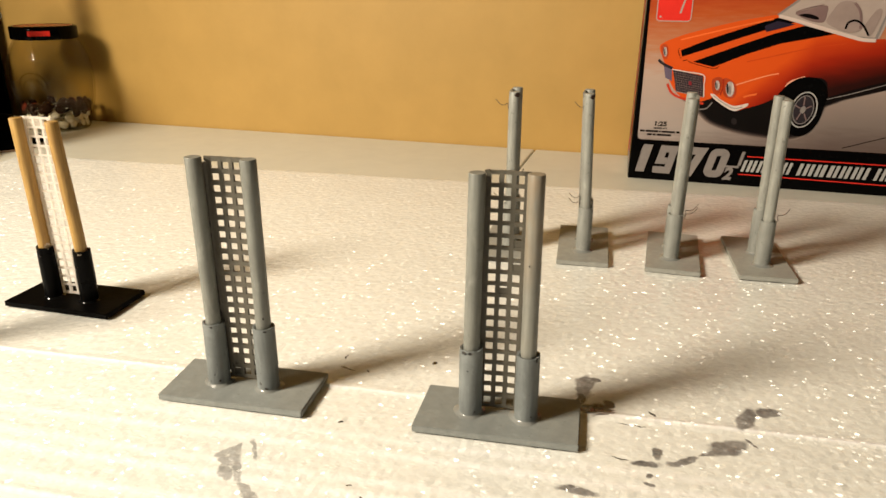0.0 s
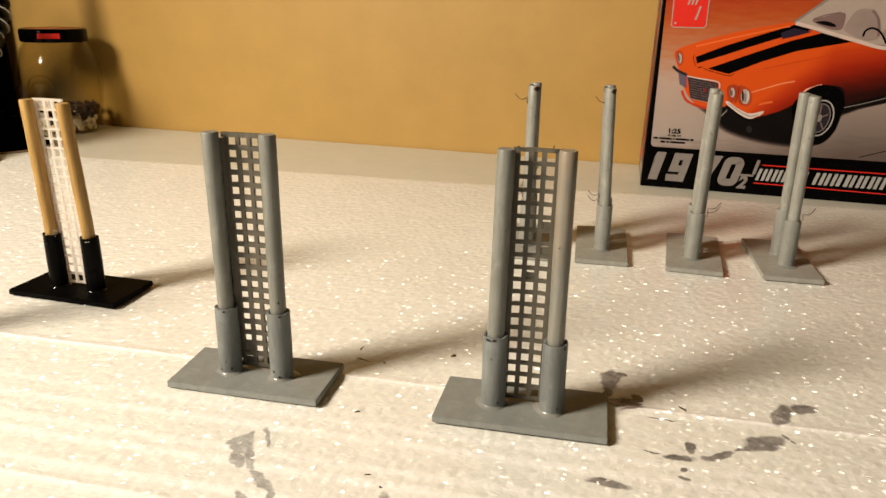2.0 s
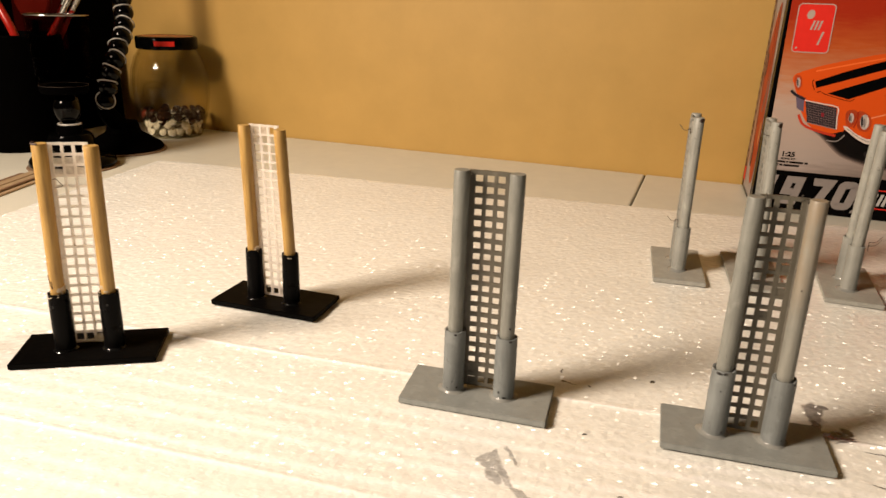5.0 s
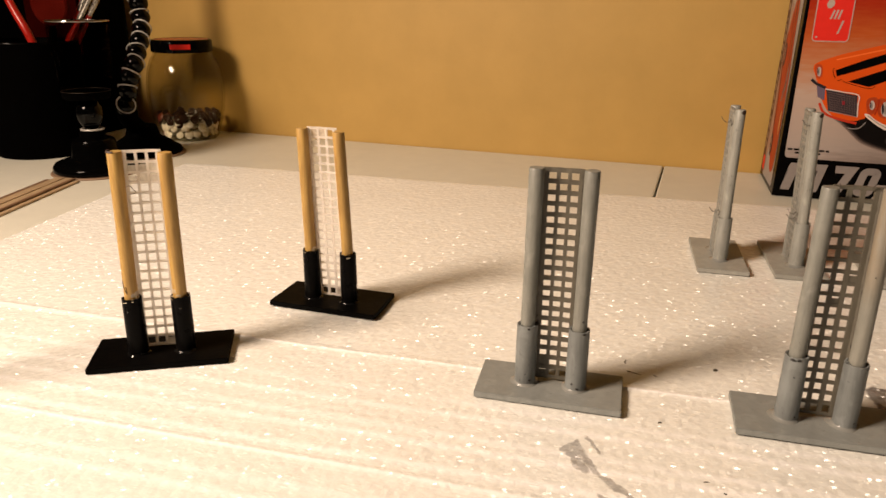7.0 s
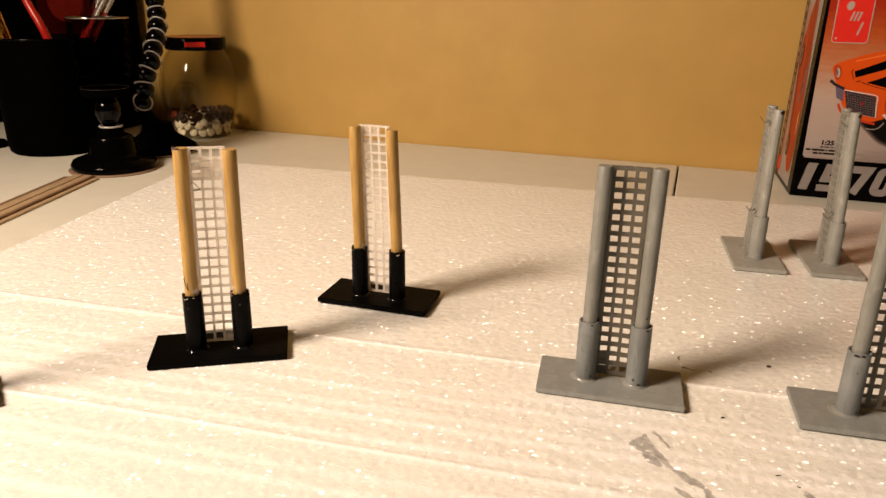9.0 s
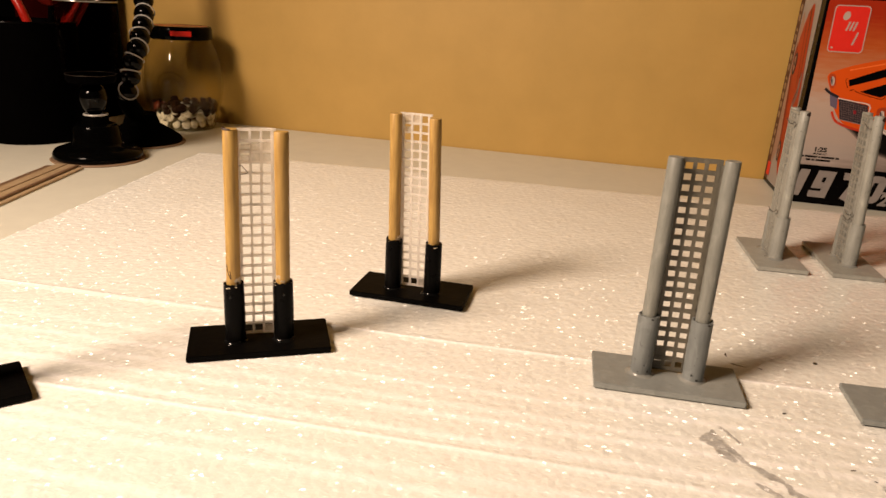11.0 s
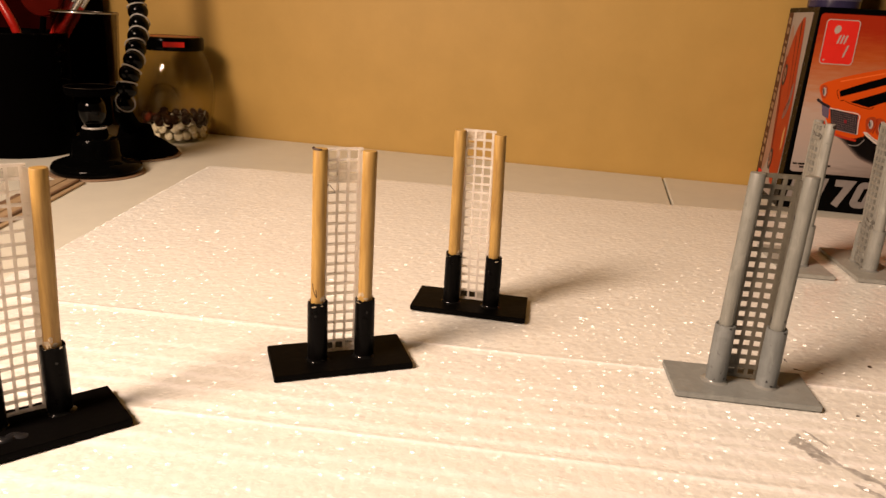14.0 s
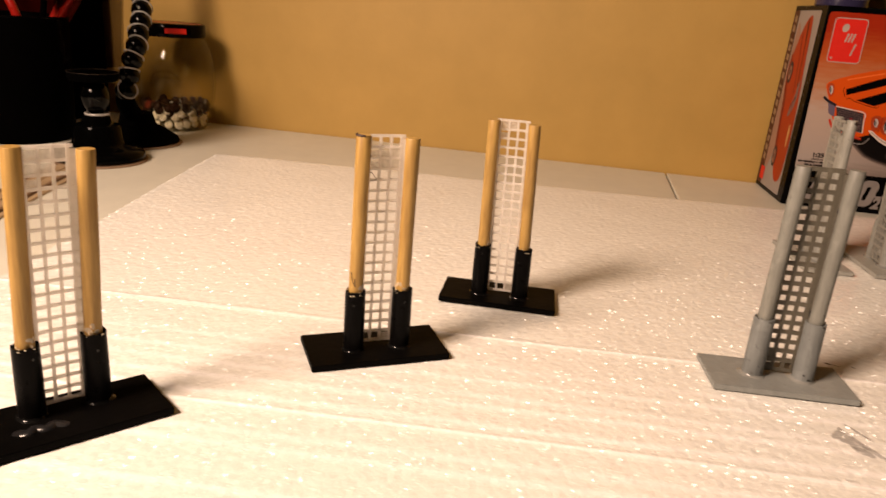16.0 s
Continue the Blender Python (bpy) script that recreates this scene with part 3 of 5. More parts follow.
def film_bm(c, r, bow, rng, z0=0.0038):
    """A skin of dried paint that closes one hole of the mesh."""
    x0, x1 = ((c - 1.5) * PITCH_X, (c - 0.5) * PITCH_X)
    za, zb = z0 + r * PITCH, z0 + (r + 1) * PITCH
    y = 0.0023 + bow * (1 - (((x0 + x1) / 2) / 0.0058) ** 2)
    return box_bm(x0 + 0.0002, x1 - 0.0002, y - 0.00022, y + 0.00022, za + 0.0002, zb - rng.uniform(0.0004, 0.0014))


def rod_bm(x, radius, z0, z1, rng, lean=0.0):
    """A dowel with slightly softened, uneven ends."""
    m = Matrix.Translation((x, 0, 0)) @ Matrix.Rotation(lean, 4, "Y")
    n = 28
    bm = bmesh.new()
    prof = [(0, z0), (radius, z0)]
    for k in range(1, 9):
        prof.append((radius * (1 + rng.uniform(-0.018, 0.018)), z0 + (z1 - z0 - 0.0003) * k / 8))
    prof += [(radius * 0.93, z1), (0, z1 + 0.00005)]
    return lathe_bm(prof, n, bm, m)


def sleeve_bm(x, r_in, r_out, z0, z1, rng, jag):
    """A tube of rolled card round the rod's foot, with a torn upper edge."""
    n = 28
    bm = bmesh.new()
    rows = [(r_out * 1.02, z0), (r_out, z0 + 0.001), (r_out * 1.01, (z0 + z1) / 2), (r_out * 0.985, z1 - 0.0008), (r_out * 0.965, z1), (r_in * 1.17, z1 - 0.0001), (r_in * 1.10, z1 - 0.0016), (r_in, z0)]
    tear = [rng.uniform(-jag, jag * 0.4) for _ in range(n)]
    rings = []
    for k, (r, z) in enumerate(rows):
        ring = []
        for i in range(n):
            a = 2 * math.pi * i / n
            zz = z + (tear[i] if k in (4, 5) else tear[i] * 0.4 if k == 3 else 0)
            rr = r * (1 + (rng.uniform(-0.012, 0.012) if k < 5 else 0))
            ring.append(bm.verts.new((x + rr * math.cos(a), rr * math.sin(a), zz)))
        rings.append(ring)
    rings.append(rings[0])
    for a, b in zip(rings, rings[1:]):
        for i in range(n):
            j = (i + 1) % n
            bm.faces.new((a[i], a[j], b[j], b[i]))
    return bm


def fillet_bm(x, r, rng, wide=0.0013, high=0.0010):
    """A smooth collar of glue that runs out on to the plate round a sleeve's foot, broader on one side."""
    n, bm = 32, bmesh.new()
    turn, turn2 = rng.uniform(0, 6.3), rng.uniform(0, 6.3)
    rings = [[] for _ in range(5)]
    for i in range(n):
        a = 2 * math.pi * i / n
        w = wide * (1 + 0.42 * math.sin(a + turn) + 0.22 * math.sin(3 * a + turn2) + rng.uniform(-0.04, 0.04))
        for ring, (out, up) in zip(rings, ((1.0, -0.12), (0.78, 0.10), (0.45, 0.24), (0.16, 0.55), (-0.10, 1.0))):
            q = r + w * out
            ring.append(bm.verts.new((x + q * math.cos(a), q * math.sin(a), PLATE_Z + high * up)))
    for a, b in zip(rings, rings[1:]):
        for i in range(n):
            bm.faces.new((a[i], a[(i + 1) % n], b[(i + 1) % n], b[i]))
    return bm


def chip_bm(x, r, angle, z, wide, high, rng, thick=0.00008):
    """An irregular flake that follows a rod's or sleeve's round side at the given angle in degrees."""
    bm = bmesh.new()
    n = 9
    rim = []
    for i in range(n):
        a = 2 * math.pi * i / n
        k = rng.uniform(0.6, 1.1)
        th = radians(angle) + k * wide / 2 * math.cos(a) / r
        rim.append(((x + math.cos(th) * r, math.sin(th) * r, z + k * high / 2 * math.sin(a)), th))
    top = [bm.verts.new((c[0] + thick * math.cos(th), c[1] + thick * math.sin(th), c[2])) for c, th in rim]
    low = [bm.verts.new((c[0] - 2 * thick * math.cos(th), c[1] - 2 * thick * math.sin(th), c[2])) for c, th in rim]
    th = radians(angle)
    mid = bm.verts.new((x + math.cos(th) * (r + thick), math.sin(th) * (r + thick), z))
    for i in range(n):
        j = (i + 1) % n
        bm.faces.new((top[i], top[j], mid))
        bm.faces.new((low[i], low[j], top[j], top[i]))
    return bm


def plate_bm(rng, w=0.0485, d=0.0245):
    """A hand-cut base plate: four slightly uneven corners, edges just broken."""
    bm = box_bm(-w / 2, w / 2, -d / 2, d / 2, 0.0, PLATE_Z)
    for sx in (-1, 1):
        for sy in (-1, 1):
            dx, dy = rng.uniform(-0.0004, 0.0004), rng.uniform(-0.0004, 0.0004)
            for v in bm.verts:
                if v.co.x * sx > 0 and v.co.y * sy > 0:
                    v.co.x += dx
                    v.co.y += dy
    bmesh.ops.bevel(bm, geom=list(bm.edges), offset=0.00025, segments=2, affect="EDGES")
    return bm


TOP_Z, SLEEVE_Z, ROD_R, SLEEVE_R = 0.0775, 0.0240, 0.00240, 0.00350


def leaned(bm, x=0.0, y=0.0, dx=0.0, dy=0.0, z0=SLEEVE_Z):
    """Moves a part by (x, y) and lets its head drift by (dx, dy) millimetres from the height z0 up to the tower's top."""
    for v in bm.verts:
        k = max(0.0, (v.co.z - z0) / (TOP_Z - z0))
        v.co.x += (x + dx * k) / 1000
        v.co.y += (y + dy * k) / 1000
    return bm


# bare spots on the painted tubes, by tower and side: angle, height, width, length
CHIPS = {
    (1, -1): ((242, 0.0236, 0.0022, 0.0011), (272, 0.0238, 0.0014, 0.0008), (300, 0.0042, 0.0007, 0.0008), (262, 0.0180, 0.0005, 0.0004)),
    (1, 1): ((318, 0.0234, 0.0009, 0.0018), (300, 0.0046, 0.0005, 0.0005), (250, 0.0520, 0.0004, 0.0006)),
    (2, -1): ((302, 0.0044, 0.0008, 0.0010), (248, 0.0040, 0.0004, 0.0005), (285, 0.0234, 0.0012, 0.0006), (278, 0.0066, 0.0004, 0.0007)),
    (2, 1): ((298, 0.0277, 0.0007, 0.0011), (282, 0.0036, 0.0016, 0.0008), (252, 0.0052, 0.0009, 0.0009), (300, 0.0236, 0.0012, 0.0007), (262, 0.0415, 0.0003, 0.0005)),
}


def tower(x, y, turn, style, seed, closed=(), wires=(), label="", worn=False, stand=(0, 0, 8.0), drift=((0, 0), (0, 0)), strip=(0, 0, 2.5, 2.5), plate=(48.5, 0.0), bars=(1.30, 1.20)):
    """stand: where the pair of rods stands on the plate and half their distance; drift: how far each rod's head leans;
    strip: the mesh's place at its foot and at its head (x, x, y, y); plate: its length and how far it is pushed along; bars: the mesh's level and upright bars; all in millimetres."""
    rng = random.Random(seed)
    sx0, sy0, half_mm = stand
    HALF = half_mm / 1000
    grey = style == "grey"
    t = thing("model_tower", pose(x, y, 0.0004, 0, 0, turn), label, "model tower", "model towers on the foam sheet")
    part("base_plate", leaned(plate_bm(rng, plate[0] / 1000), plate[1]), (GREY_PLATE if seed < 10 else PLATE_BACK) if grey else BLACK_PLATE, t, "grey painted plate" if grey else "black card plate")
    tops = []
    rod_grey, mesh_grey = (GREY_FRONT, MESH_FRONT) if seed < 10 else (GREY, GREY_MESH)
    for sx in (-1, 1):
        rod_mat = (DOWEL_WORN if worn and sx > 0 else rod_grey) if grey else DOWEL
        top = TOP_Z + rng.uniform(-0.0005, 0.0005) - (0.0 if grey else 0.0011 + 0.0003 * sx)
        tops.append(top)
        part("rod", leaned(rod_bm(sx * HALF, ROD_R, PLATE_Z, top, rng), sx0, sy0, *drift[(sx + 1) // 2]), rod_mat, t, "grey painted dowel" if grey else "bare wooden dowel", True)
        if seed in (11, 12) and sx < 0:
            tip = random.Random(seed)
            for ang, down, wide, high in ((212, 0.0013, 0.0030, 0.0024), (252, 0.0010, 0.0018, 0.0018)):
                part("bare_tip", leaned(chip_bm(sx * HALF, ROD_R * 1.01, ang, top - down, wide, high, tip), sx0, sy0, *drift[0]), SCORCH, t, "dark bare wood at the rod's tip")
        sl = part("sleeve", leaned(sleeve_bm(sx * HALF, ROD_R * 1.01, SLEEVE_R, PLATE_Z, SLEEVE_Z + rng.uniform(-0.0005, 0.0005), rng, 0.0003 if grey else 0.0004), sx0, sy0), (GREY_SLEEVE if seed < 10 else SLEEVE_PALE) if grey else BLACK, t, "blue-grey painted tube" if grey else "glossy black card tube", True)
        part("glue_bead", leaned(fillet_bm(sx * HALF, SLEEVE_R, rng, 0.0015 if grey else 0.0007), sx0, sy0), GLUE_GREY if grey else GLUE_DARK, sl, "", True)
        # glue crust on the upper rim of the sleeve
        crust = bmesh.new()
        for k in range(7):
            a = rng.uniform(0, 2 * math.pi)
            ball_bm(rng.uniform(0.00015, 0.0004), Matrix.Translation((sx * HALF + 0.0029 * math.cos(a), 0.0029 * math.sin(a), SLEEVE_Z + rng.uniform(-0.0004, 0.0002))) @ Matrix.Diagonal((1, 1, 0.6, 1)), crust, 8, 5)
        if not grey:
            for k in range(8):
                a = math.pi * (0.5 + sx * 0.5) + rng.uniform(-1.0, 1.3)
                ball_bm(rng.uniform(0.00018, 0.0004), Matrix.Translation((sx * HALF + 0.0024 * math.cos(a), 0.0024 * math.sin(a), SLEEVE_Z + rng.uniform(0.0, 0.0022))) @ Matrix.Diagonal((1.0, 1.0, rng.uniform(0.8, 2.2), 1)), crust, 8, 5)
        part("glue_crust", leaned(crust, sx0, sy0), (GREY_SLEEVE if seed < 10 else SLEEVE_PALE) if grey else GLUE_AND_GLINT, sl, "", True)
        if grey and seed < 10:
            # flakes where the paint is gone at the tube's foot and torn rim
            for ang, zc, wide, high in CHIPS[seed, sx]:
                part("paint_chip", leaned(chip_bm(sx * HALF, (SLEEVE_R if zc < SLEEVE_Z else ROD_R) * 1.005, ang, zc, wide, high, rng), sx0, sy0), CHIP_AND_SEAM, sl)
        elif not grey:
            for k in range(3):
                part("glue_wash", leaned(chip_bm(sx * HALF, ROD_R * 1.01, 270 - sx * 35 + rng.uniform(-45, 45), SLEEVE_Z + rng.uniform(0.0004, 0.0022), rng.uniform(0.0012, 0.0024), rng.uniform(0.0010, 0.0026), rng), sx0, sy0), FILM, sl)
            # pale flakes draw the glints along the tube's torn rim
            for k in range(3):
                part("rim_glint", leaned(chip_bm(sx * HALF, SLEEVE_R * 1.0, 270 + rng.uniform(-70, 70), SLEEVE_Z - rng.uniform(0.0002, 0.0010), rng.uniform(0.0003, 0.0009), rng.uniform(0.0002, 0.0004), rng), sx0, sy0), GLUE_AND_GLINT, sl)
            # a bright scuff of dried glue on the tube
            part("glue_scuff", leaned(chip_bm(sx * HALF, SLEEVE_R * 1.005, rng.uniform(235, 290), rng.uniform(0.0185, 0.0212), 0.0009, 0.0011, rng), sx0, sy0), GLUE_DARK, sl)
    bow = 0.0003
    mx0, mx1, my0, my1 = strip

    def hung(b):
        return leaned(b, mx0, my0 - 2.5, mx1 - mx0, my1 - my0, 0.004)

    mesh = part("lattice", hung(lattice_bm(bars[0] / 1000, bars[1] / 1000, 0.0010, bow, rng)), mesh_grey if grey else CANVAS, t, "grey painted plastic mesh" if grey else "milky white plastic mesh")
    for c, row in closed:
        part("paint_film" if grey else "glue_film", hung(film_bm(c, row, bow, rng)), (mesh_grey if seed < 10 else GREY) if grey else FILM, mesh)
    # a web of glue from the mesh's margin to the back of each rod, with a bead along the rod
    for sx in (-1, 1):
        dx, dy = drift[(sx + 1) // 2]
        rag = 0.00012 if grey else 0.0003
        web, lines, bead = bmesh.new(), [], []
        for k in range(41):
            h = k / 40
            z = 0.0055 + 0.0700 * h
            up = max(0.0, (z - SLEEVE_Z) / (TOP_Z - SLEEVE_Z))
            axis_x, axis_y = (sx0 + dx * up) / 1000 + sx * HALF, (sy0 + dy * up) / 1000
            inner = (mx0 + (mx1 - mx0) * h) / 1000 + sx * (0.0053 + rng.uniform(-rag, rag))
            back = (my0 + (my1 - my0) * h) / 1000 + 0.0001
            hold = axis_y + max(-ROD_R * 0.7, min(ROD_R * 0.7, back - axis_y))
            lines.append([web.verts.new((inner, back - 0.0003, z)), web.verts.new((axis_x, hold - 0.0003, z)), web.verts.new((axis_x, hold + 0.0005, z)), web.verts.new((inner, back + 0.0004, z))])
            side = math.sqrt(max(0.0, ROD_R ** 2 - (hold - axis_y) ** 2))
            bead.append((axis_x - sx * (side - 0.0001) + rng.uniform(-rag, rag), hold + rng.uniform(-rag, rag), z))
        web.faces.new(lines[0])
        web.faces.new(lines[-1][::-1])
        for a, b in zip(lines, lines[1:]):
            for c in range(4):
                web.faces.new((a[c], a[(c + 1) % 4], b[(c + 1) % 4], b[c]))
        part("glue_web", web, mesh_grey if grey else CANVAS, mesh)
        if seed < 10:
            # black beads colour in the seam's dirt and the shade in its gaps
            for k in range((16 if sx < 0 else 6) if grey else 0):
                q = bead[rng.randrange(4, 40)]
                part("seam_dark_spot", ball_bm(rng.uniform(0.0004, 0.0007), Matrix.Translation((q[0] - sx * 0.0003, q[1] - 0.0002, q[2])) @ Matrix.Diagonal((0.6, 0.8, rng.uniform(1.0, 2.4), 1)), None, 8, 5), CHIP_AND_SEAM, mesh)
            if not grey:
                run = bead[2:34]
                rags = tube_bm([(q[0] - sx * 0.0001, q[1] - 0.0003, q[2]) for q in run], 0.00045, 8)
                for i, w in enumerate(rags.verts):
                    q = run[min(i // 8, len(run) - 1)]
                    k = (0.5 + 1.4 * rng.random() ** 2) * (1.25 - 0.7 * (i // 8) / len(run))
                    w.co.x += (w.co.x - q[0]) * (k - 1)
                    w.co.y += (w.co.y - q[1]) * (k - 1)
                part("glue_rag", rags, FILM, mesh, "", True)
        part("glue_seam", tube_bm(smooth_line(bead, 2), 0.00050 if grey else 0.00045, 8), mesh_grey if grey else CANVAS, mesh, "" if grey else "milky glue along the rod", True)
    for pts in wires:
        part("wire", tube_bm(smooth_line(pts, 6), 0.00016 if grey else 0.00012, 6), WIRE, t, "thin bent wire", True)
    if seed == 4:
        # a burnt arc on the rim of one rod and a brown split above its tube
        foot_x, foot_y = (sx0 + drift[0][0]) / 1000 - HALF, (sy0 + drift[0][1]) / 1000
        arc = [(foot_x + ROD_R * 0.95 * math.cos(radians(q)), foot_y + ROD_R * 0.95 * math.sin(radians(q)), tops[0] + 0.00005) for q in range(150, 272, 8)]
        part("scorch_mark", tube_bm(arc, 0.00050, 6, None, 0.7), SCORCH, t, "burnt arc on the dowel's rim", True)
        for line in (((214, 0.0312), (222, 0.0292), (238, 0.0272), (252, 0.0262)), ((252, 0.0262), (249, 0.0278), (245, 0.0290))):
            pts = [(sx0 / 1000 - HALF + ROD_R * 0.99 * math.cos(radians(q)), sy0 / 1000 + ROD_R * 0.99 * math.sin(radians(q)), z) for q, z in line]
            part("split", tube_bm(smooth_line(pts, 4), 0.00013, 6), SCORCH, t, "dark brown split in the wood", True)
    if seed == 5:
        # a broad ridge of shiny glue smeared along the plate in front of one tube
        pts = [(-0.0150 + 0.0012 * k, -0.0040 + 0.0007 * math.sin(k * 1.7) + rng.uniform(-0.0002, 0.0002), 0.0) for k in range(12)]
        ridge = tube_bm(smooth_line(pts, 4), 0.0016, 12)
        for v in ridge.verts:
            swell = max(0.15, 1.0 - ((v.co.x + 0.0085) / 0.0075) ** 2)
            v.co.z = PLATE_Z - 0.0002 + v.co.z * 0.75 * swell
        part("glue_smear", ridge, plain("smeared_glue", (0.010, 0.010, 0.011), 0.30, 0, 0.3, 260, 0.5, 0.45), t, "shiny smear of dark glue", True)
    return t


BARE = "unpainted wooden model tower with white mesh on a black base"
tower(-0.0287, 0.1993, 0.5, "grey", 1, [(1, 10), (2, 12), (2, 14)], [[(-0.0046, 0.0020, 0.0766), (-0.0052, 0.0018, 0.0776)], [(0.0036, 0.0022, 0.0766), (0.0042, 0.0016, 0.0781)], [(0.0052, 0.0018, 0.0764), (0.0064, 0.0004, 0.0776)]], "grey model tower with rubbed rod and clogged mesh", True,
      (-0.24, -1.16, 8.43), ((0.71, 0.37), (-0.15, 0.58)), (-0.5, 0.0, 1.6, 3.4), bars=(1.08, 1.32))
tower(-0.1122, 0.1990, 0.0, "grey", 2, [(0, 0), (0, 1)], (), "grey brushed model tower with open mesh strip", False,
      (0.29, -0.59, 8.58), ((0.62, -1.8), (0.39, -1.06)), (0.61, 0.45, 2.3, 1.3), bars=(1.42, 1.15))
tower(-0.2125, 0.2490, -2.5, "bare", 3, [(0, 19), (1, 19), (0, 18), (2, 0)], (), BARE, False,
      (0.15, -2.26, 8.58), ((-0.11, -2.06), (-1.29, -2.23)), (0.36, -0.88, -0.4, -2.0), bars=(0.86, 0.84))
tower(-0.2540, 0.1865, 26.0, "bare", 4, [(0, 18), (1, 18), (2, 18), (0, 17), (1, 17), (2, 17), (2, 0)], [[(-0.0052, -0.0003, 0.0642), (-0.0042, -0.0005, 0.0646), (-0.0032, -0.0006, 0.0634), (-0.0023, -0.0004, 0.0622), (-0.0034, -0.0006, 0.0618), (-0.0046, -0.0003, 0.0616)]], "wooden model tower with scorched rod end on black base", False,
      (0.03, -1.97, 8.3), ((0.93, 0.15), (0.45, -0.8)), (-0.28, 0.62, 0.6, 0.38), bars=(0.86, 0.84))
tower(-0.3270, 0.1220, 46.0, "bare", 5, [(0, 19), (1, 19), (2, 19), (0, 18), (1, 18), (0, 17)], (), BARE, False,
      (-0.19, 4.25, 8.57), ((1.91, -0.19), (1.69, -1.37)), (-0.6, 0.86, 6.2, 5.2), bars=(0.86, 0.84))


def hooks(heights):
    """Short curled wires that stick out sideways from a back tower."""
    out = []
    for x, z in heights:
        out.append([(x + 0.0030, 0.0030, z - 0.0022), (x + 0.0010, 0.0031, z - 0.0004), (x + 0.0030, 0.0034, z + 0.0004), (x + 0.0008, 0.0048, z - 0.0002), (x, 0.0066, z + 0.0004), (x - 0.0010, 0.0084, z + 0.0026)])
    return out


rr = random.Random(9)
most = [(c, r) for c in range(3) for r in range(20) if rr.random() < (0.93 if r < 13 else 0.15)]
low = [(2, 0), (0, 6), (1, 18), (0, 1)]
tower(-0.0440, 0.3560, 91.5, "grey", 11, most, hooks([(-0.0085, 0.0715), (-0.0080, 0.0268)]), "grey model tower with paint-clogged mesh and bent wires", plate=(51.0, 1.3))
tower(-0.0080, 0.3575, 90.5, "grey", 12, low, hooks([(-0.0085, 0.0715), (-0.0085, 0.0285), (-0.0080, 0.0258)]), "grey model tower with bent wires at the rods", False, (0, 0, 8.0), ((0.0, 2.0), (0.0, 2.0)), (0, 0, 2.5, 4.5), (54.0, 2.8))
tower(0.0348, 0.3555, 265.8, "grey", 13, low, hooks([(0.0085, 0.0268), (0.0080, 0.0250)]), "grey model tower with bent wires low on the rod", False, (0, -1.0, 8.0), ((0.0, 1.6), (0.0, 1.6)), (0, 0, 1.5, 3.1), (54.0, -2.8))
tower(0.0738, 0.3560, 270.8, "grey", 14, low, hooks([(0.0085, 0.0268)]), "grey model tower with one bent wire low down", False, (0, 0, 8.0), ((0, 0), (0, 0)), (0, 0, 2.5, 2.5), (54.5, -3.0))


# ---- the kit box ----
BOX_W, BOX_H, BOX_D = 0.262, 0.1650, 0.0815
SPLAY = 0.0042        # the end panel bulges outwards towards the back
BOX_M = pose(0.0238, 0.6020, ZT, 0, 0, -4.5)      # x along the front, z up, -y towards the viewer


def flat_bm(points, layer, side=False):
    """A thin printed shape from a rim of (u, v) millimetres, layer sheets above the card."""
    bm = bmesh.new()
    off = -0.00012 * layer
    vs = [bm.verts.new((off - SPLAY * u / 1000 / BOX_D - 0.0016 + 0.0000028 * v / BOX_H, u / 1000, v / 1000) if side else (u / 1000, off, v / 1000)) for u, v in points]
    f = bm.faces.new(vs)
    bmesh.ops.triangulate(bm, faces=[f])
    return bm


def curved(points, steps=5):
    return [(p.x, p.y) for p in smooth_line([(u, v, 0) for u, v in points], steps, True)]


def ellipse(u, v, ru, rv, turn=0.0, n=36, a0=0.0, a1=360.0):
    out = []
    for i in range(n):
        a = radians(a0 + (a1 - a0) * i / n)
        x, y = ru * math.cos(a), rv * math.sin(a)
        c, s = math.cos(radians(turn)), math.sin(radians(turn))
        out.append((u + x * c - y * s, v + x * s + y * c))
    return out


def rounded(u0, v0, u1, v1, r, n=5):
    out = []
    for cu, cv, a in ((u1 - r, v0 + r, -90), (u1 - r, v1 - r, 0), (u0 + r, v1 - r, 90), (u0 + r, v0 + r, 180)):
        out += [(cu + r * math.cos(radians(a + 90 * k / n)), cv + r * math.sin(radians(a + 90 * k / n))) for k in range(n + 1)]
    return out


def outline_bm(points, wide, layer):
    """A printed line of even width along a closed rim."""
    bm = bmesh.new()
    n = len(points)
    off = -0.00012 * layer
    inner, outer = [], []
    for i in range(n):
        a, b = Vector(points[i - 1]), Vector(points[(i + 1) % n])
        d = (b - a).normalized()
        nrm = Vector((d.y, -d.x)) * wide / 2
        p = Vector(points[i])
        inner.append(bm.verts.new(((p.x - nrm.x) / 1000, off, (p.y - nrm.y) / 1000)))
        outer.append(bm.verts.new(((p.x + nrm.x) / 1000, off, (p.y + nrm.y) / 1000)))
    for i in range(n):
        j = (i + 1) % n
        bm.faces.new((inner[i], inner[j], outer[j], outer[i]))
    return bm


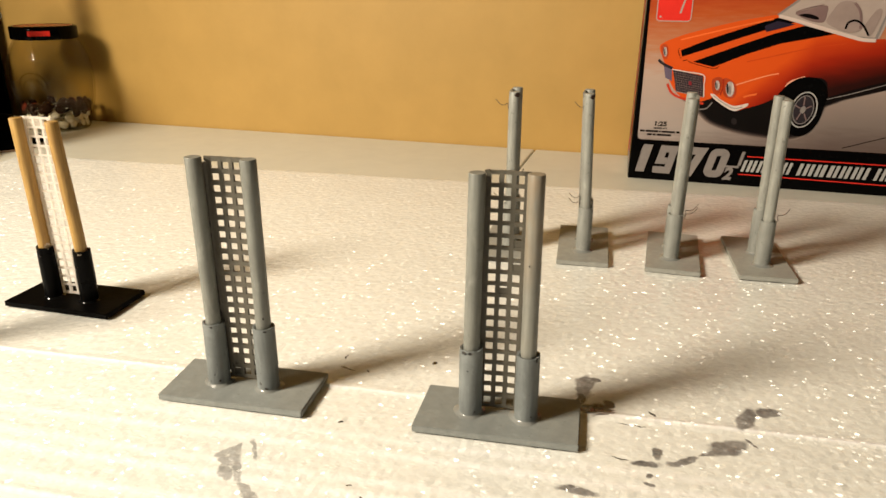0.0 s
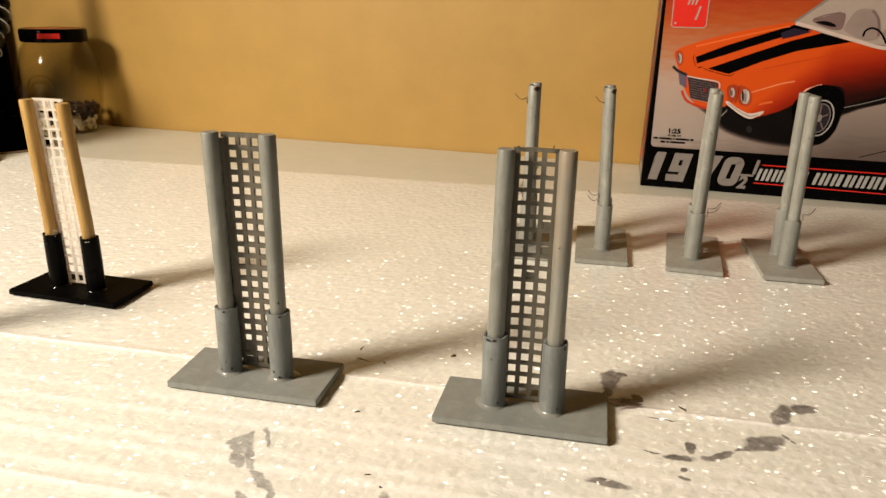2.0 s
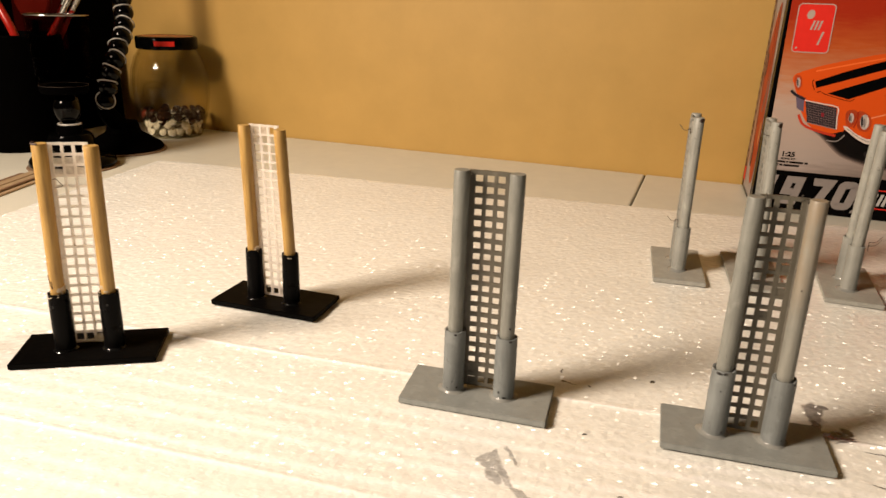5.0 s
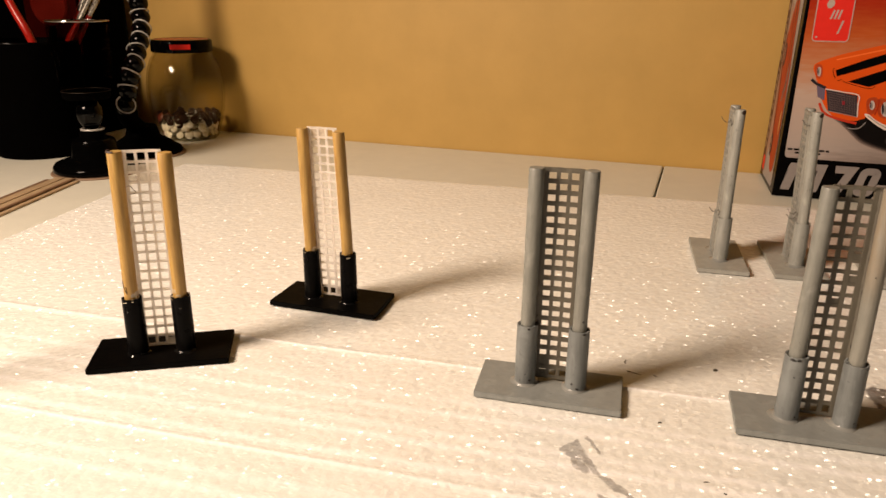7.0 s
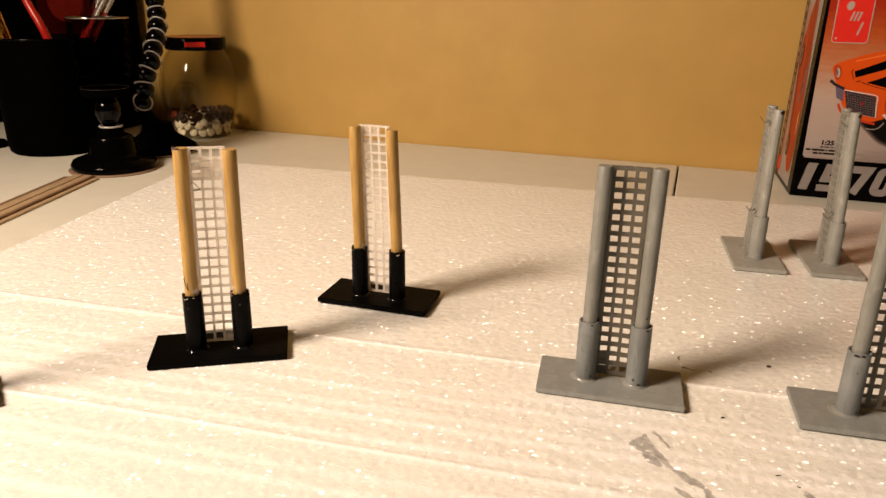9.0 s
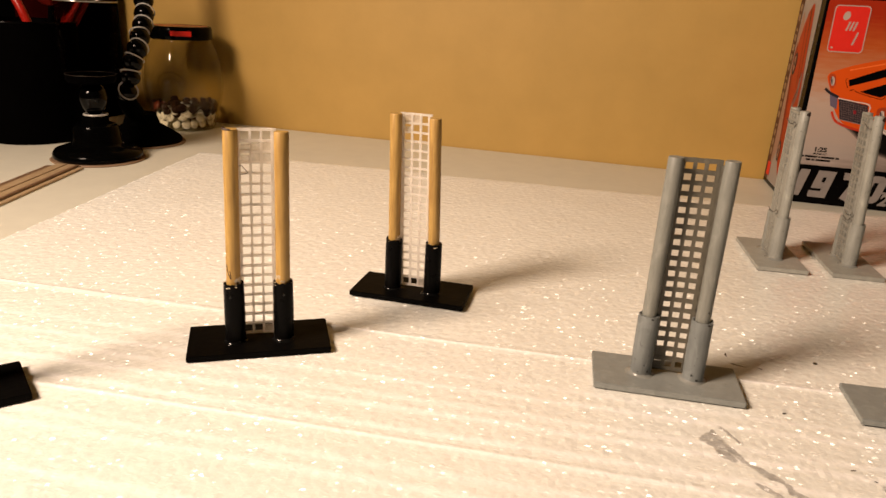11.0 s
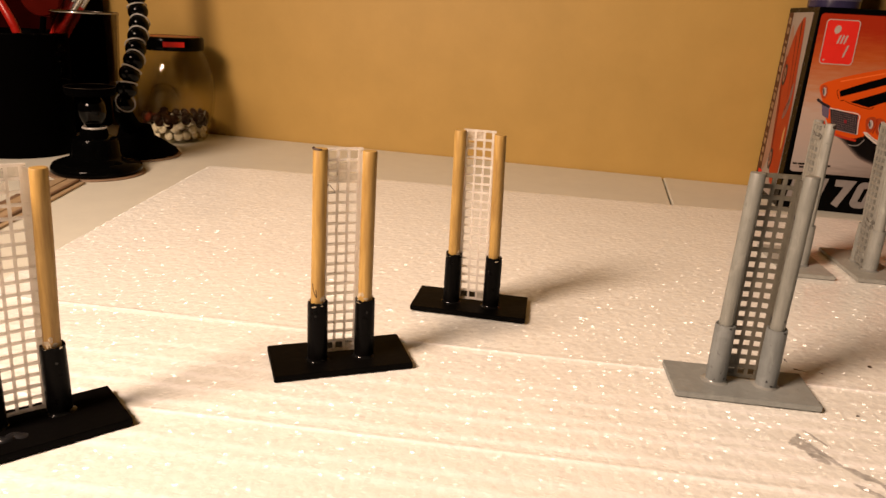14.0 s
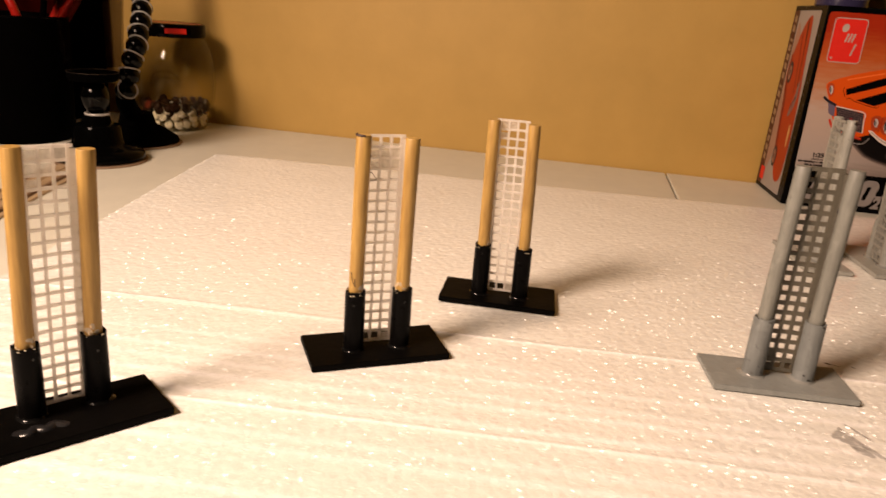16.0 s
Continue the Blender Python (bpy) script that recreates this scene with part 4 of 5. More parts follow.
def stroke_bm(points, wide, layer, bm=None):
    """A printed stroke along an open line of (u, v)."""
    bm = bm or bmesh.new()
    pts = smooth_line([(u, v, 0) for u, v in points], 6)
    off = -0.00012 * layer
    rows = []
    for i, p in enumerate(pts):
        d = (pts[min(i + 1, len(pts) - 1)] - pts[max(i - 1, 0)]).normalized()
        nrm = Vector((-d.y, d.x, 0)) * wide / 2
        rows.append([bm.verts.new(((p + s * nrm).x / 1000, off, (p + s * nrm).y / 1000)) for s in (-1, 1)])
    for a, b in zip(rows, rows[1:]):
        bm.faces.new((a[0], b[0], b[1], a[1]))
    return bm


def track_bm(points, wide, layer):
    """A printed stroke with mitred corners along an open line of (u, v)."""
    bm = bmesh.new()
    off = -0.00012 * layer
    pts = [Vector(p) for p in points]
    rows = []
    for i, p in enumerate(pts):
        d0 = (p - pts[i - 1]).normalized() if i else (pts[1] - p).normalized()
        d1 = (pts[i + 1] - p).normalized() if i + 1 < len(pts) else d0
        n0, n1 = Vector((-d0.y, d0.x)), Vector((-d1.y, d1.x))
        m = (n0 + n1).normalized()
        m *= wide / 2 / max(0.45, m.dot(n0))
        rows.append([bm.verts.new(((p + k * m).x / 1000, off, (p + k * m).y / 1000)) for k in (-1, 1)])
    for a, b in zip(rows, rows[1:]):
        bm.faces.new((a[0], b[0], b[1], a[1]))
    return bm


def words(text, u, v, size, layer, stretch=1.0, shear=0.0, weight=0.0):
    """Printed characters in the built-in font, as a flat mesh."""
    cu = bpy.data.curves.new("words", "FONT")
    cu.body, cu.size, cu.shear, cu.offset = text, size / 1000, shear, weight / 1000
    ob = bpy.data.objects.new("words", cu)
    me = bpy.data.meshes.new_from_object(ob)
    bm = bmesh.new()
    bm.from_mesh(me)
    bpy.data.objects.remove(ob)
    bpy.data.meshes.remove(me)
    bpy.data.curves.remove(cu)
    for w in bm.verts:
        w.co = Vector((u / 1000 + w.co.x * stretch, -0.00012 * layer, v / 1000 + w.co.y))
    return bm


def bars_bm(widths, u, v, high, gap, slant, layer):
    """Writing shown as plain slanted bars."""
    bm = bmesh.new()
    off = -0.00012 * layer
    for w in widths:
        if w > 0:
            q = [(u, v), (u + w, v), (u + w + slant, v + high), (u + slant, v + high)]
            bm.faces.new([bm.verts.new((a / 1000, off, b / 1000)) for a, b in q])
        u += abs(w) + gap
    return bm


kit = thing("kit_box", BOX_M, "black model kit box printed with an orange sports car", "box")
bm = box_bm(0, BOX_W, 0, BOX_D, 0, BOX_H, 0.0006)
for w in bm.verts:
    if w.co.x < BOX_W / 2:
        w.co.x += -SPLAY * max(0.0, w.co.y) / BOX_D - 0.0016 + 0.0028 * w.co.z / BOX_H
part("carton", bm, PRINT_BLACK, kit)
art = part("picture", flat_bm(rounded(3.2, 32.0, 258, 160.5, 3.0), 1), PRINT_SKY, kit, "printed red and beige backdrop")
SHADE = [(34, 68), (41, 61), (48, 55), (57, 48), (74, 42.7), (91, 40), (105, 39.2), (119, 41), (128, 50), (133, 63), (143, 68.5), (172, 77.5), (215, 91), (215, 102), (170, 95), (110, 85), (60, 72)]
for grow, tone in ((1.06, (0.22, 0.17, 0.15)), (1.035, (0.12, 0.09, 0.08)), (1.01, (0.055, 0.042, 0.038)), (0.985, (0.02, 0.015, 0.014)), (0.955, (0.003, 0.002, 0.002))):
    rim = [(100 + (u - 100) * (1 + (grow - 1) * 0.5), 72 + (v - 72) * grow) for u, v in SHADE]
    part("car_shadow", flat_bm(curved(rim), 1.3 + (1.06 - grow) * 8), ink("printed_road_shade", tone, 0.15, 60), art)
part("shadow_gleam", flat_bm(ellipse(73.0, 49.8, 2.0, 2.6, 20), 2.5), ink("printed_dim_gleam", (0.022, 0.018, 0.018)), art)
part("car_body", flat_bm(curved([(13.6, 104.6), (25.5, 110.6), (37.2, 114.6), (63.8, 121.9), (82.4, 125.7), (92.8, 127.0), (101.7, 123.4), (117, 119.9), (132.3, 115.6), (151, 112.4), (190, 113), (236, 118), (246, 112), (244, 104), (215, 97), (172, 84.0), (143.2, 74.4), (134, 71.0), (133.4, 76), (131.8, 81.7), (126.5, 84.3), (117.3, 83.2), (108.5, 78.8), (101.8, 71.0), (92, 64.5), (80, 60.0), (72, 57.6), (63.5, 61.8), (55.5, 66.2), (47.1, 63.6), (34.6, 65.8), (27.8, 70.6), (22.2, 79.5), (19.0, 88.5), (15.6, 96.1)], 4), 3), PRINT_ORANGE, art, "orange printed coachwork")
part("car_sill", flat_bm([(131, 66.6), (134, 70.6), (143, 73.6), (172, 83.2), (215, 96.6), (215, 93), (172, 79.0), (143, 69.4)], 4), ink("printed_dark_sill", (0.004, 0.002, 0.002), 0.2, 60), art)
part("hood_stripe", flat_bm([(28.6, 101.0), (48, 109.5), (68.4, 117.0), (92.5, 125.4), (104.6, 122.3), (85, 116.6), (65.6, 109.6), (47, 102.5), (30.1, 96.4)], 4), PRINT_BLACK, art, "black printed stripe")
part("hood_stripe", flat_bm([(38.3, 92.9), (53.1, 89.6), (75, 99.5), (97.0, 107.6), (131.2, 114.9), (111.1, 120.2), (92, 114.4), (73.3, 107.2), (55, 99.8)], 4), PRINT_BLACK, art, "black printed stripe")
part("stripe_edge", stroke_bm([(27.6, 102.4), (26.9, 100.2), (29.2, 95.0)], 0.45, 4), PRINT_BLACK, art)
part("stripe_edge", stroke_bm([(34.6, 93.6), (38.0, 91.9), (53.0, 88.4), (57.0, 90.2)], 0.45, 4), PRINT_BLACK, art)
part("hood_latch", stroke_bm([(31.0, 93.2), (33.8, 94.2)], 0.6, 4), PRINT_BLACK, art)
part("hood_shine", stroke_bm([(28, 108.6), (50, 114.6), (72, 120.2), (90, 124.4)], 1.0, 4), ink("printed_bright_orange", (0.78, 0.16, 0.03)), art)
part("windscreen", flat_bm([(92.5, 127.4), (101, 134), (112, 143.5), (170, 147), (160, 112.2), (145, 112.5), (128, 116.6), (111, 121)], 4), PRINT_BEIGE, art, "pale printed windscreen and cabin")
part("windscreen_frame", outline_bm([(92.5, 127.4), (112, 143.5), (166, 146), (158, 112.4), (145, 112.8), (111, 121.2)], 2.0, 5), PRINT_SILVER, art)
MAUVE = ink("printed_mauve", (0.20, 0.13, 0.125))
SEAT = ink("printed_seat", (0.33, 0.255, 0.23), 0.2, 90)
part("cabin", flat_bm(curved([(103.5, 128.5), (112, 131.5), (123, 134), (124, 128), (122.5, 122.8), (114, 123.5)]), 6), MAUVE, art)
part("dashboard", flat_bm(curved([(106, 127.4), (113, 125.4), (119, 124.6), (118, 126.6), (112, 128.4)]), 7), PRINT_DARK, art)
part("seat_back", flat_bm(curved([(124.5, 123.2), (127, 130), (131, 136), (138, 137), (143.5, 134), (146.4, 126), (147.4, 118.3), (140, 116.2), (131, 119)]), 7), SEAT, art)
part("seat_edge", stroke_bm([(140.5, 136), (144.5, 131), (146.4, 124), (146.8, 119)], 1.6, 8), MAUVE, art)
part("seat_back", flat_bm(curved([(149, 119), (151.5, 126), (155.5, 132), (158.6, 131), (157, 122), (154, 114.5)]), 7), SEAT, art)
part("wiper", stroke_bm([(104, 129.6), (112, 132.5), (121, 134.5)], 0.6, 8), MAUVE, art)
part("steering_wheel", stroke_bm([(137.4, 118.6), (138.4, 122.6), (142.4, 124.4), (147.0, 122.4), (150.4, 118.2), (152.6, 114.4)], 1.3, 9), PRINT_BLACK, art)
part("cowl", stroke_bm([(93, 126.6), (104, 123.9), (118, 120.0), (134, 115.6), (149, 111.7), (158, 111.2)], 2.4, 8), ink("printed_pale_pink", (0.62, 0.50, 0.45)), art)
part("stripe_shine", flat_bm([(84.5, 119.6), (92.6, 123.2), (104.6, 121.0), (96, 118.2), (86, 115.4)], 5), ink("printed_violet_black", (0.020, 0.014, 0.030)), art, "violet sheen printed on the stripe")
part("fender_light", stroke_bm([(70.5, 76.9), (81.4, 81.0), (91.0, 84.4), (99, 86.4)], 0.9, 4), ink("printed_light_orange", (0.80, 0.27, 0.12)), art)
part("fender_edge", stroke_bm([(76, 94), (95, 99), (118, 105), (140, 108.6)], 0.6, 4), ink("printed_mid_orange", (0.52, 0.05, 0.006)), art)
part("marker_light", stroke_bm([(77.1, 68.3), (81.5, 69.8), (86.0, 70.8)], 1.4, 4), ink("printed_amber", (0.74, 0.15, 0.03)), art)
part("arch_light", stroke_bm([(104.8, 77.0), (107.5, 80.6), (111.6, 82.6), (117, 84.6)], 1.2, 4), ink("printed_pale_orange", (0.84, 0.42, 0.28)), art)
part("sill_line", stroke_bm([(133.8, 69.2), (146, 72.8), (158.7, 77.0), (176, 82.8), (210, 92)], 0.6, 5), PRINT_SILVER, art)
part("wheel_arch", flat_bm(curved([(100, 66), (104, 76), (112, 83), (121, 84.6), (129, 82), (133.5, 75), (133.4, 66), (126, 50), (108, 48)]), 5), PRINT_BLACK, art)
tyre = part("tyre", flat_bm(ellipse(120.2, 60.6, 12.2, 19.6, -8), 6), PRINT_BLACK, art)
part("tyre_wall", outline_bm(ellipse(119.6, 60.9, 8.6, 12.9, -8), 0.9, 7), PRINT_LETTER, art, "white printed tyre line")
part("wheel_rim", flat_bm(ellipse(119.4, 60.9, 7.2, 11.2, -8), 7), PRINT_GRILLE, art)
part("rim_edge", outline_bm(ellipse(119.4, 60.9, 6.6, 10.4, -8), 0.5, 8), PRINT_SILVER, art)
part("wheel_hub", flat_bm(ellipse(119.2, 61.0, 1.8, 2.8, -8), 8), PRINT_SILVER, art)
for k in range(5):
    a = radians(90 + 72 * k)
    part("spoke", stroke_bm([(119.2 + 2 * math.cos(a), 61 + 3.2 * math.sin(a)), (119.2 + 5.8 * math.cos(a), 61 + 9.4 * math.sin(a))], 0.9, 8), MAUVE, art)
GLEAM = ink("printed_gleam", (0.66, 0.57, 0.52), 0.1, 400)
grille = part("grille", flat_bm([(24.5, 86.4), (46.6, 82.8), (48.6, 67.4), (28.2, 70.8)], 5), PRINT_GRILLE, art, "dark printed grille")
part("grille_frame", stroke_bm([(24.0, 86.8), (35.5, 85.2), (47.0, 83.2), (48.0, 76.0), (49.0, 67.0)], 0.8, 7), GLEAM, art)
part("grille_frame", stroke_bm([(28.0, 70.6), (38.0, 68.8), (49.0, 67.0)], 0.5, 7), PRINT_SILVER, art)
for k in range(1, 9):
    f = k / 9
    part("grille_bar", stroke_bm([(24.5 + 3.7 * f, 86.4 - 15.6 * f), (46.6 + 2.0 * f, 82.8 - 15.4 * f)], 0.26, 6), MAUVE, art)
for k in range(1, 12):
    f = k / 12
    part("grille_bar", stroke_bm([(24.5 + 22.1 * f, 86.4 - 3.6 * f), (28.2 + 20.4 * f, 70.8 - 3.4 * f)], 0.16, 6), MAUVE, art)
part("grille_badge", flat_bm([(36.8, 78.6), (38.8, 78.3), (39.2, 75.4), (37.2, 75.7)], 7), ink("printed_badge_red", (0.25, 0.02, 0.03)), art)
CHROME = ink("printed_chrome", (0.42, 0.055, 0.014), 0.3, 500)
part("headlight_trim", flat_bm(curved([(53.4, 78.5), (55.2, 81.6), (60.0, 81.8), (61.0, 76.0), (59.2, 69.8), (55.4, 70.6)]), 5), CHROME, art)
part("headlight_trim", flat_bm(curved([(61.6, 80.4), (64.0, 81.6), (69.8, 78.4), (71.6, 73.0), (70.6, 67.8), (66.4, 67.0), (62.6, 70.2)]), 5), CHROME, art)
part("headlight_trim", flat_bm(curved([(14.2, 104.0), (18.4, 104.4), (20.0, 98.2), (18.6, 94.2), (15.8, 96.0)]), 5), CHROME, art)
for u, v, ru, rv in ((67.0, 73.8, 3.0, 5.6), (57.6, 76.2, 1.7, 3.6), (17.4, 99.6, 1.4, 3.6)):
    lens = part("headlight", flat_bm(ellipse(u, v, ru, rv, 10), 6), ink("printed_lens", (0.44, 0.385, 0.36), 0.25, 700), art, "pale printed headlight")
    part("headlight_edge", flat_bm(ellipse(u - ru * 0.62, v + rv * 0.05, ru * 0.26, rv * 0.74, 10), 7), PRINT_GRILLE, lens)
    part("headlight_shade", flat_bm(ellipse(u - ru * 0.05, v - rv * 0.12, ru * 0.30, rv * 0.62, 10), 7), PRINT_SILVER, lens)
    part("headlight_glint", flat_bm(curved([(u + ru * 0.30, v + rv * 0.80), (u + ru * 0.78, v + rv * 0.35), (u + ru * 0.80, v - rv * 0.35), (u + ru * 0.40, v - rv * 0.75), (u + ru * 0.50, v)]), 8), GLEAM, lens)
part("lamp_shade", stroke_bm([(61.2, 81.0), (61.8, 75.4), (60.4, 69.0)], 1.0, 6), ink("printed_deep_orange", (0.34, 0.025, 0.006)), art)
part("bumper", flat_bm(curved([(53.6, 69.6), (56.4, 69.4), (61.0, 66.0), (66.0, 63.4), (71.0, 61.6), (76.0, 62.4), (81.0, 63.8), (80.4, 61.6), (76.6, 59.4), (72.0, 57.6), (66.0, 59.8), (60.0, 63.6), (55.0, 67.4)]), 6), GLEAM, art, "bright printed bumper")
part("bumper_line", stroke_bm([(56.0, 68.2), (61.4, 64.6), (66.6, 61.6), (72.0, 59.6), (77.5, 61.0)], 0.5, 7), PRINT_SILVER, art)
part("bumper_shade", stroke_bm([(54.5, 66.8), (60, 62.6), (66, 58.8), (72.4, 56.4)], 1.2, 5), PRINT_DARK, art)
part("bumper", stroke_bm([(13.2, 93.6), (17.0, 90.6), (24.0, 87.6)], 2.0, 6), PRINT_GRILLE, art)
part("bumper_end", flat_bm([(17.4, 89.6), (23.6, 87.6), (24.6, 78.0), (19.4, 80.6)], 5), ink("printed_violet", (0.13, 0.10, 0.15)), art)
part("spoiler", stroke_bm([(44, 58.3), (48, 57.8), (51.7, 58.6), (54, 61.0), (55.5, 63.4)], 0.9, 6), PRINT_SILVER, art)
part("valance", stroke_bm([(21.5, 76), (25.0, 69.6), (31, 66.2), (40, 63.8), (49.4, 62.0)], 1.8, 4), ink("printed_scarlet", (0.50, 0.04, 0.016)), art)
part("road_line", stroke_bm([(150, 34), (185, 46), (215, 54), (250, 58)], 0.6, 2), PRINT_DARK, art)
# the maker's badge: red panel, pale rim, three pale shapes
badge = part("badge", flat_bm(rounded(8.6, 121.8, 33.2, 156.0, 2.6), 3), PRINT_RED, kit, "red badge with pale rim")
part("badge_rim", outline_bm(rounded(8.6, 121.8, 33.2, 156.0, 2.6), 0.7, 4), PRINT_BEIGE, badge)
part("badge_oval", flat_bm(ellipse(17.6, 148.6, 2.5, 3.3, -16), 4), PRINT_BEIGE, badge, "pale slanted oval")
for u, v, h in ((18.4, 137.8, 6.6), (20.9, 137.8, 6.6), (23.4, 137.8, 6.6), (24.6, 127.4, 9.4)):
    part("badge_bar", flat_bm([(u, v), (u + 1.35, v), (u + 1.35 + h * 0.27, v + h), (u + h * 0.27, v + h)], 4), PRINT_BEIGE, badge, "pale slanted bar")
part("badge_dot", flat_bm(ellipse(11.4, 124.8, 0.8, 0.8, 0, 12), 4), PRINT_BEIGE, badge)
# the title band
def lean(points, u, v):
    return [(u + x + 0.25 * y, v + y) for x, y in points]


title = part("numeral", flat_bm(lean([(0.4, 0), (7.2, 0), (7.2, 22.2), (0.2, 22.2), (-0.6, 18.2), (0.4, 18.2)], 3.2, 6.0), 2), PRINT_SILVER, kit, "slanted silver numeral")
part("numeral", track_bm(lean([(8.2, 10.0), (2.6, 10.0), (2.6, 19.6), (10.6, 19.6), (10.8, 2.5), (-0.4, 2.5)], 16.8, 5.9), 5.4, 2), PRINT_SILVER, kit, "slanted silver numeral")
part("numeral", track_bm(lean([(0.0, 19.6), (11.8, 19.6), (7.4, 0.0)], 36.4, 5.7), 5.9, 2), PRINT_SILVER, kit, "slanted silver numeral")
part("numeral", outline_bm(lean(rounded(2.6, 2.6, 11.6, 19.8, 2.6), 54.6, 5.5), 5.6, 2), PRINT_SILVER, kit, "slanted silver numeral")
part("title_half", words("1", 78.0, 16.4, 14.5, 2, 0.85, 0.25, 0.6), PRINT_SILVER, kit)
part("title_half", words("2", 70.0, 4.6, 13.0, 2, 0.95, 0.25, 0.6), PRINT_SILVER, kit)
part("title_half_bar", bars_bm([9.6], 71.2, 13.9, 1.6, 0, 0.4, 2), PRINT_SILVER, kit)
u0 = 82.5
for w in (6.0, 6.0, 5.6, 6.0, 5.6, -2.6, 6.8, 6.6, 7.8, 6.6, 6.8, 6.6, -2.4, 6.4, 6.4, 6.4):
    if w > 0:
        part("title_bar", bars_bm([w * 0.36, w * 0.36], u0, 11.4, 9.2, w * 0.28, 2.4, 2), PRINT_LETTER, kit, "pale slanted bars of lettering")
    u0 += abs(w) + 1.3
part("title_rule", stroke_bm([(85.9, 23.4), (254, 23.0)], 0.8, 2), PRINT_RED, kit, "red rule")
part("title_rule", stroke_bm([(81.6, 9.2), (254, 7.4)], 0.8, 2), PRINT_RED, kit, "red rule")
part("scale_text", words("1:25", 14.6, 43.4, 4.9, 2, 1.18, 0, 0.22), PRINT_BLACK, kit, "small black scale print")
part("scale_text", words("MODEL KIT", 14.9, 40.9, 1.9, 2, 1.05, 0, 0.08), PRINT_BLACK, kit)
part("scale_bars", bars_bm([3.6, 9.4, 1.2, 10.0, 2.6], 4.6, 38.2, 1.5, 0.8, 0, 2), PRINT_DARK, kit)
part("scale_bars", bars_bm([3.6, 2.2, 11], 10.2, 35.6, 1.5, 0.8, 0, 2), PRINT_DARK, kit)
# the narrow end
BAR_GOLD = ink("printed_dull_gold", (0.30, 0.20, 0.12))
D_MM = BOX_D * 1000
end = part("end_panel", flat_bm([(12.5, 4), (D_MM - 2, 4), (D_MM - 2, 161), (12.5, 161)], 1, True), CARD, kit, "grey end panel with an orange car print")
part("end_band", flat_bm([(D_MM - 15, 4), (D_MM - 2, 4), (D_MM - 2, 161), (D_MM - 15, 161)], 2, True), ink("printed_maroon", (0.075, 0.020, 0.012)), end)
part("end_fog", flat_bm(curved([(62, 150), (48, 128), (44, 90), (50, 40), (66, 22), (66, 90)]), 2, True), ink("printed_dusky_pink", (0.34, 0.20, 0.15), 0.2, 60), end)
part("end_car", flat_bm(curved([(31, 157), (26, 144), (22, 118), (17, 92), (13.8, 60), (14, 36), (18, 18), (30, 14), (40, 24), (45, 44), (50, 76), (57, 98), (60, 116), (54, 134), (44, 150)]), 3, True), PRINT_ORANGE_SIDE, end, "orange printed car side")
part("end_shade", flat_bm(curved([(60, 126), (57, 112), (56.5, 98), (50, 80), (46, 52), (42, 30), (47, 34), (52, 58), (57, 84), (62, 104)]), 4, True), ink("printed_brick_red", (0.20, 0.018, 0.008)), end)
part("end_line", flat_bm(curved([(35, 152), (31, 128), (27, 100), (28, 100), (32.5, 128), (37, 151)]), 4, True), PRINT_DARK, end)
part("end_line", flat_bm(curved([(43, 140), (38, 118), (33, 92), (34, 92), (39.5, 118), (45, 139)]), 4, True), ink("printed_dark_red", (0.16, 0.012, 0.006)), end)
part("end_glass", flat_bm(curved([(23, 104), (31, 86), (36, 72), (30, 74), (22, 86)]), 4, True), MAUVE, end, "pale printed windows")
part("end_pillar", flat_bm([(26.4, 98), (28.0, 98), (31.2, 76), (29.6, 76)], 5, True), ink("printed_side_red", (0.42, 0.04, 0.01)), end)
part("end_pillar", flat_bm([(24, 90), (24.6, 88), (34.5, 78), (34, 80)], 5, True), PRINT_DARK, end)
part("end_lamp", flat_bm(curved([(20, 66), (24, 60), (22, 46), (19, 52)]), 4, True), ink("printed_straw", (0.55, 0.30, 0.12)), end)
for v in (34, 108):
    wheel = part("end_wheel", flat_bm(ellipse(54 if v > 60 else 44, v, 5.6, 9.4), 5, True), PRINT_GRILLE, end)
    part("end_wheel_rim", flat_bm(ellipse(54 if v > 60 else 44, v, 3.6, 6.4), 6, True), ink("printed_rim_rose", (0.30, 0.14, 0.10)), wheel)
    part("end_wheel_hub", flat_bm(ellipse(54 if v > 60 else 44, v, 1.4, 2.6), 7, True), PRINT_GRILLE, wheel)
for k in range(16):
    v0 = 26 + k * 8.3
    tall = 5.6 if k % 5 != 3 else 2.4
    part("end_bar", flat_bm([(D_MM - 12.0, v0), (D_MM - 5.5, v0 + 1), (D_MM - 5.5, v0 + 1 + tall), (D_MM - 12.0, v0 + tall)], 3, True), BAR_GOLD, end, "dull gold bar of lettering")
part("end_badge", flat_bm([(D_MM - 19.5, 8), (D_MM - 8.5, 8), (D_MM - 8.5, 20), (D_MM - 19.5, 20)], 4, True), PRINT_RED, end)

pot = thing("paint_jar", BOX_M @ pose(0.022, 0.042, BOX_H), "small purple paint jar standing on the kit box", "jar")
part("jar_body", lathe_bm([(0, 0), (0.0195, 0), (0.0205, 0.001), (0.0205, 0.030), (0.018, 0.034), (0, 0.034)], 36), PURPLE, pot, "", True)
part("jar_lid", lathe_bm([(0, 0.034), (0.0195, 0.034), (0.0198, 0.035), (0.0198, 0.046), (0.019, 0.047), (0, 0.047)], 36), BLACK_GLOSS, pot, "", True)
part("jar_label", lathe_bm([(0.02065, 0.006), (0.02065, 0.009)], 36), plain("label_grey", (0.10, 0.09, 0.14), 0.3), pot, "pale line on the label", True)


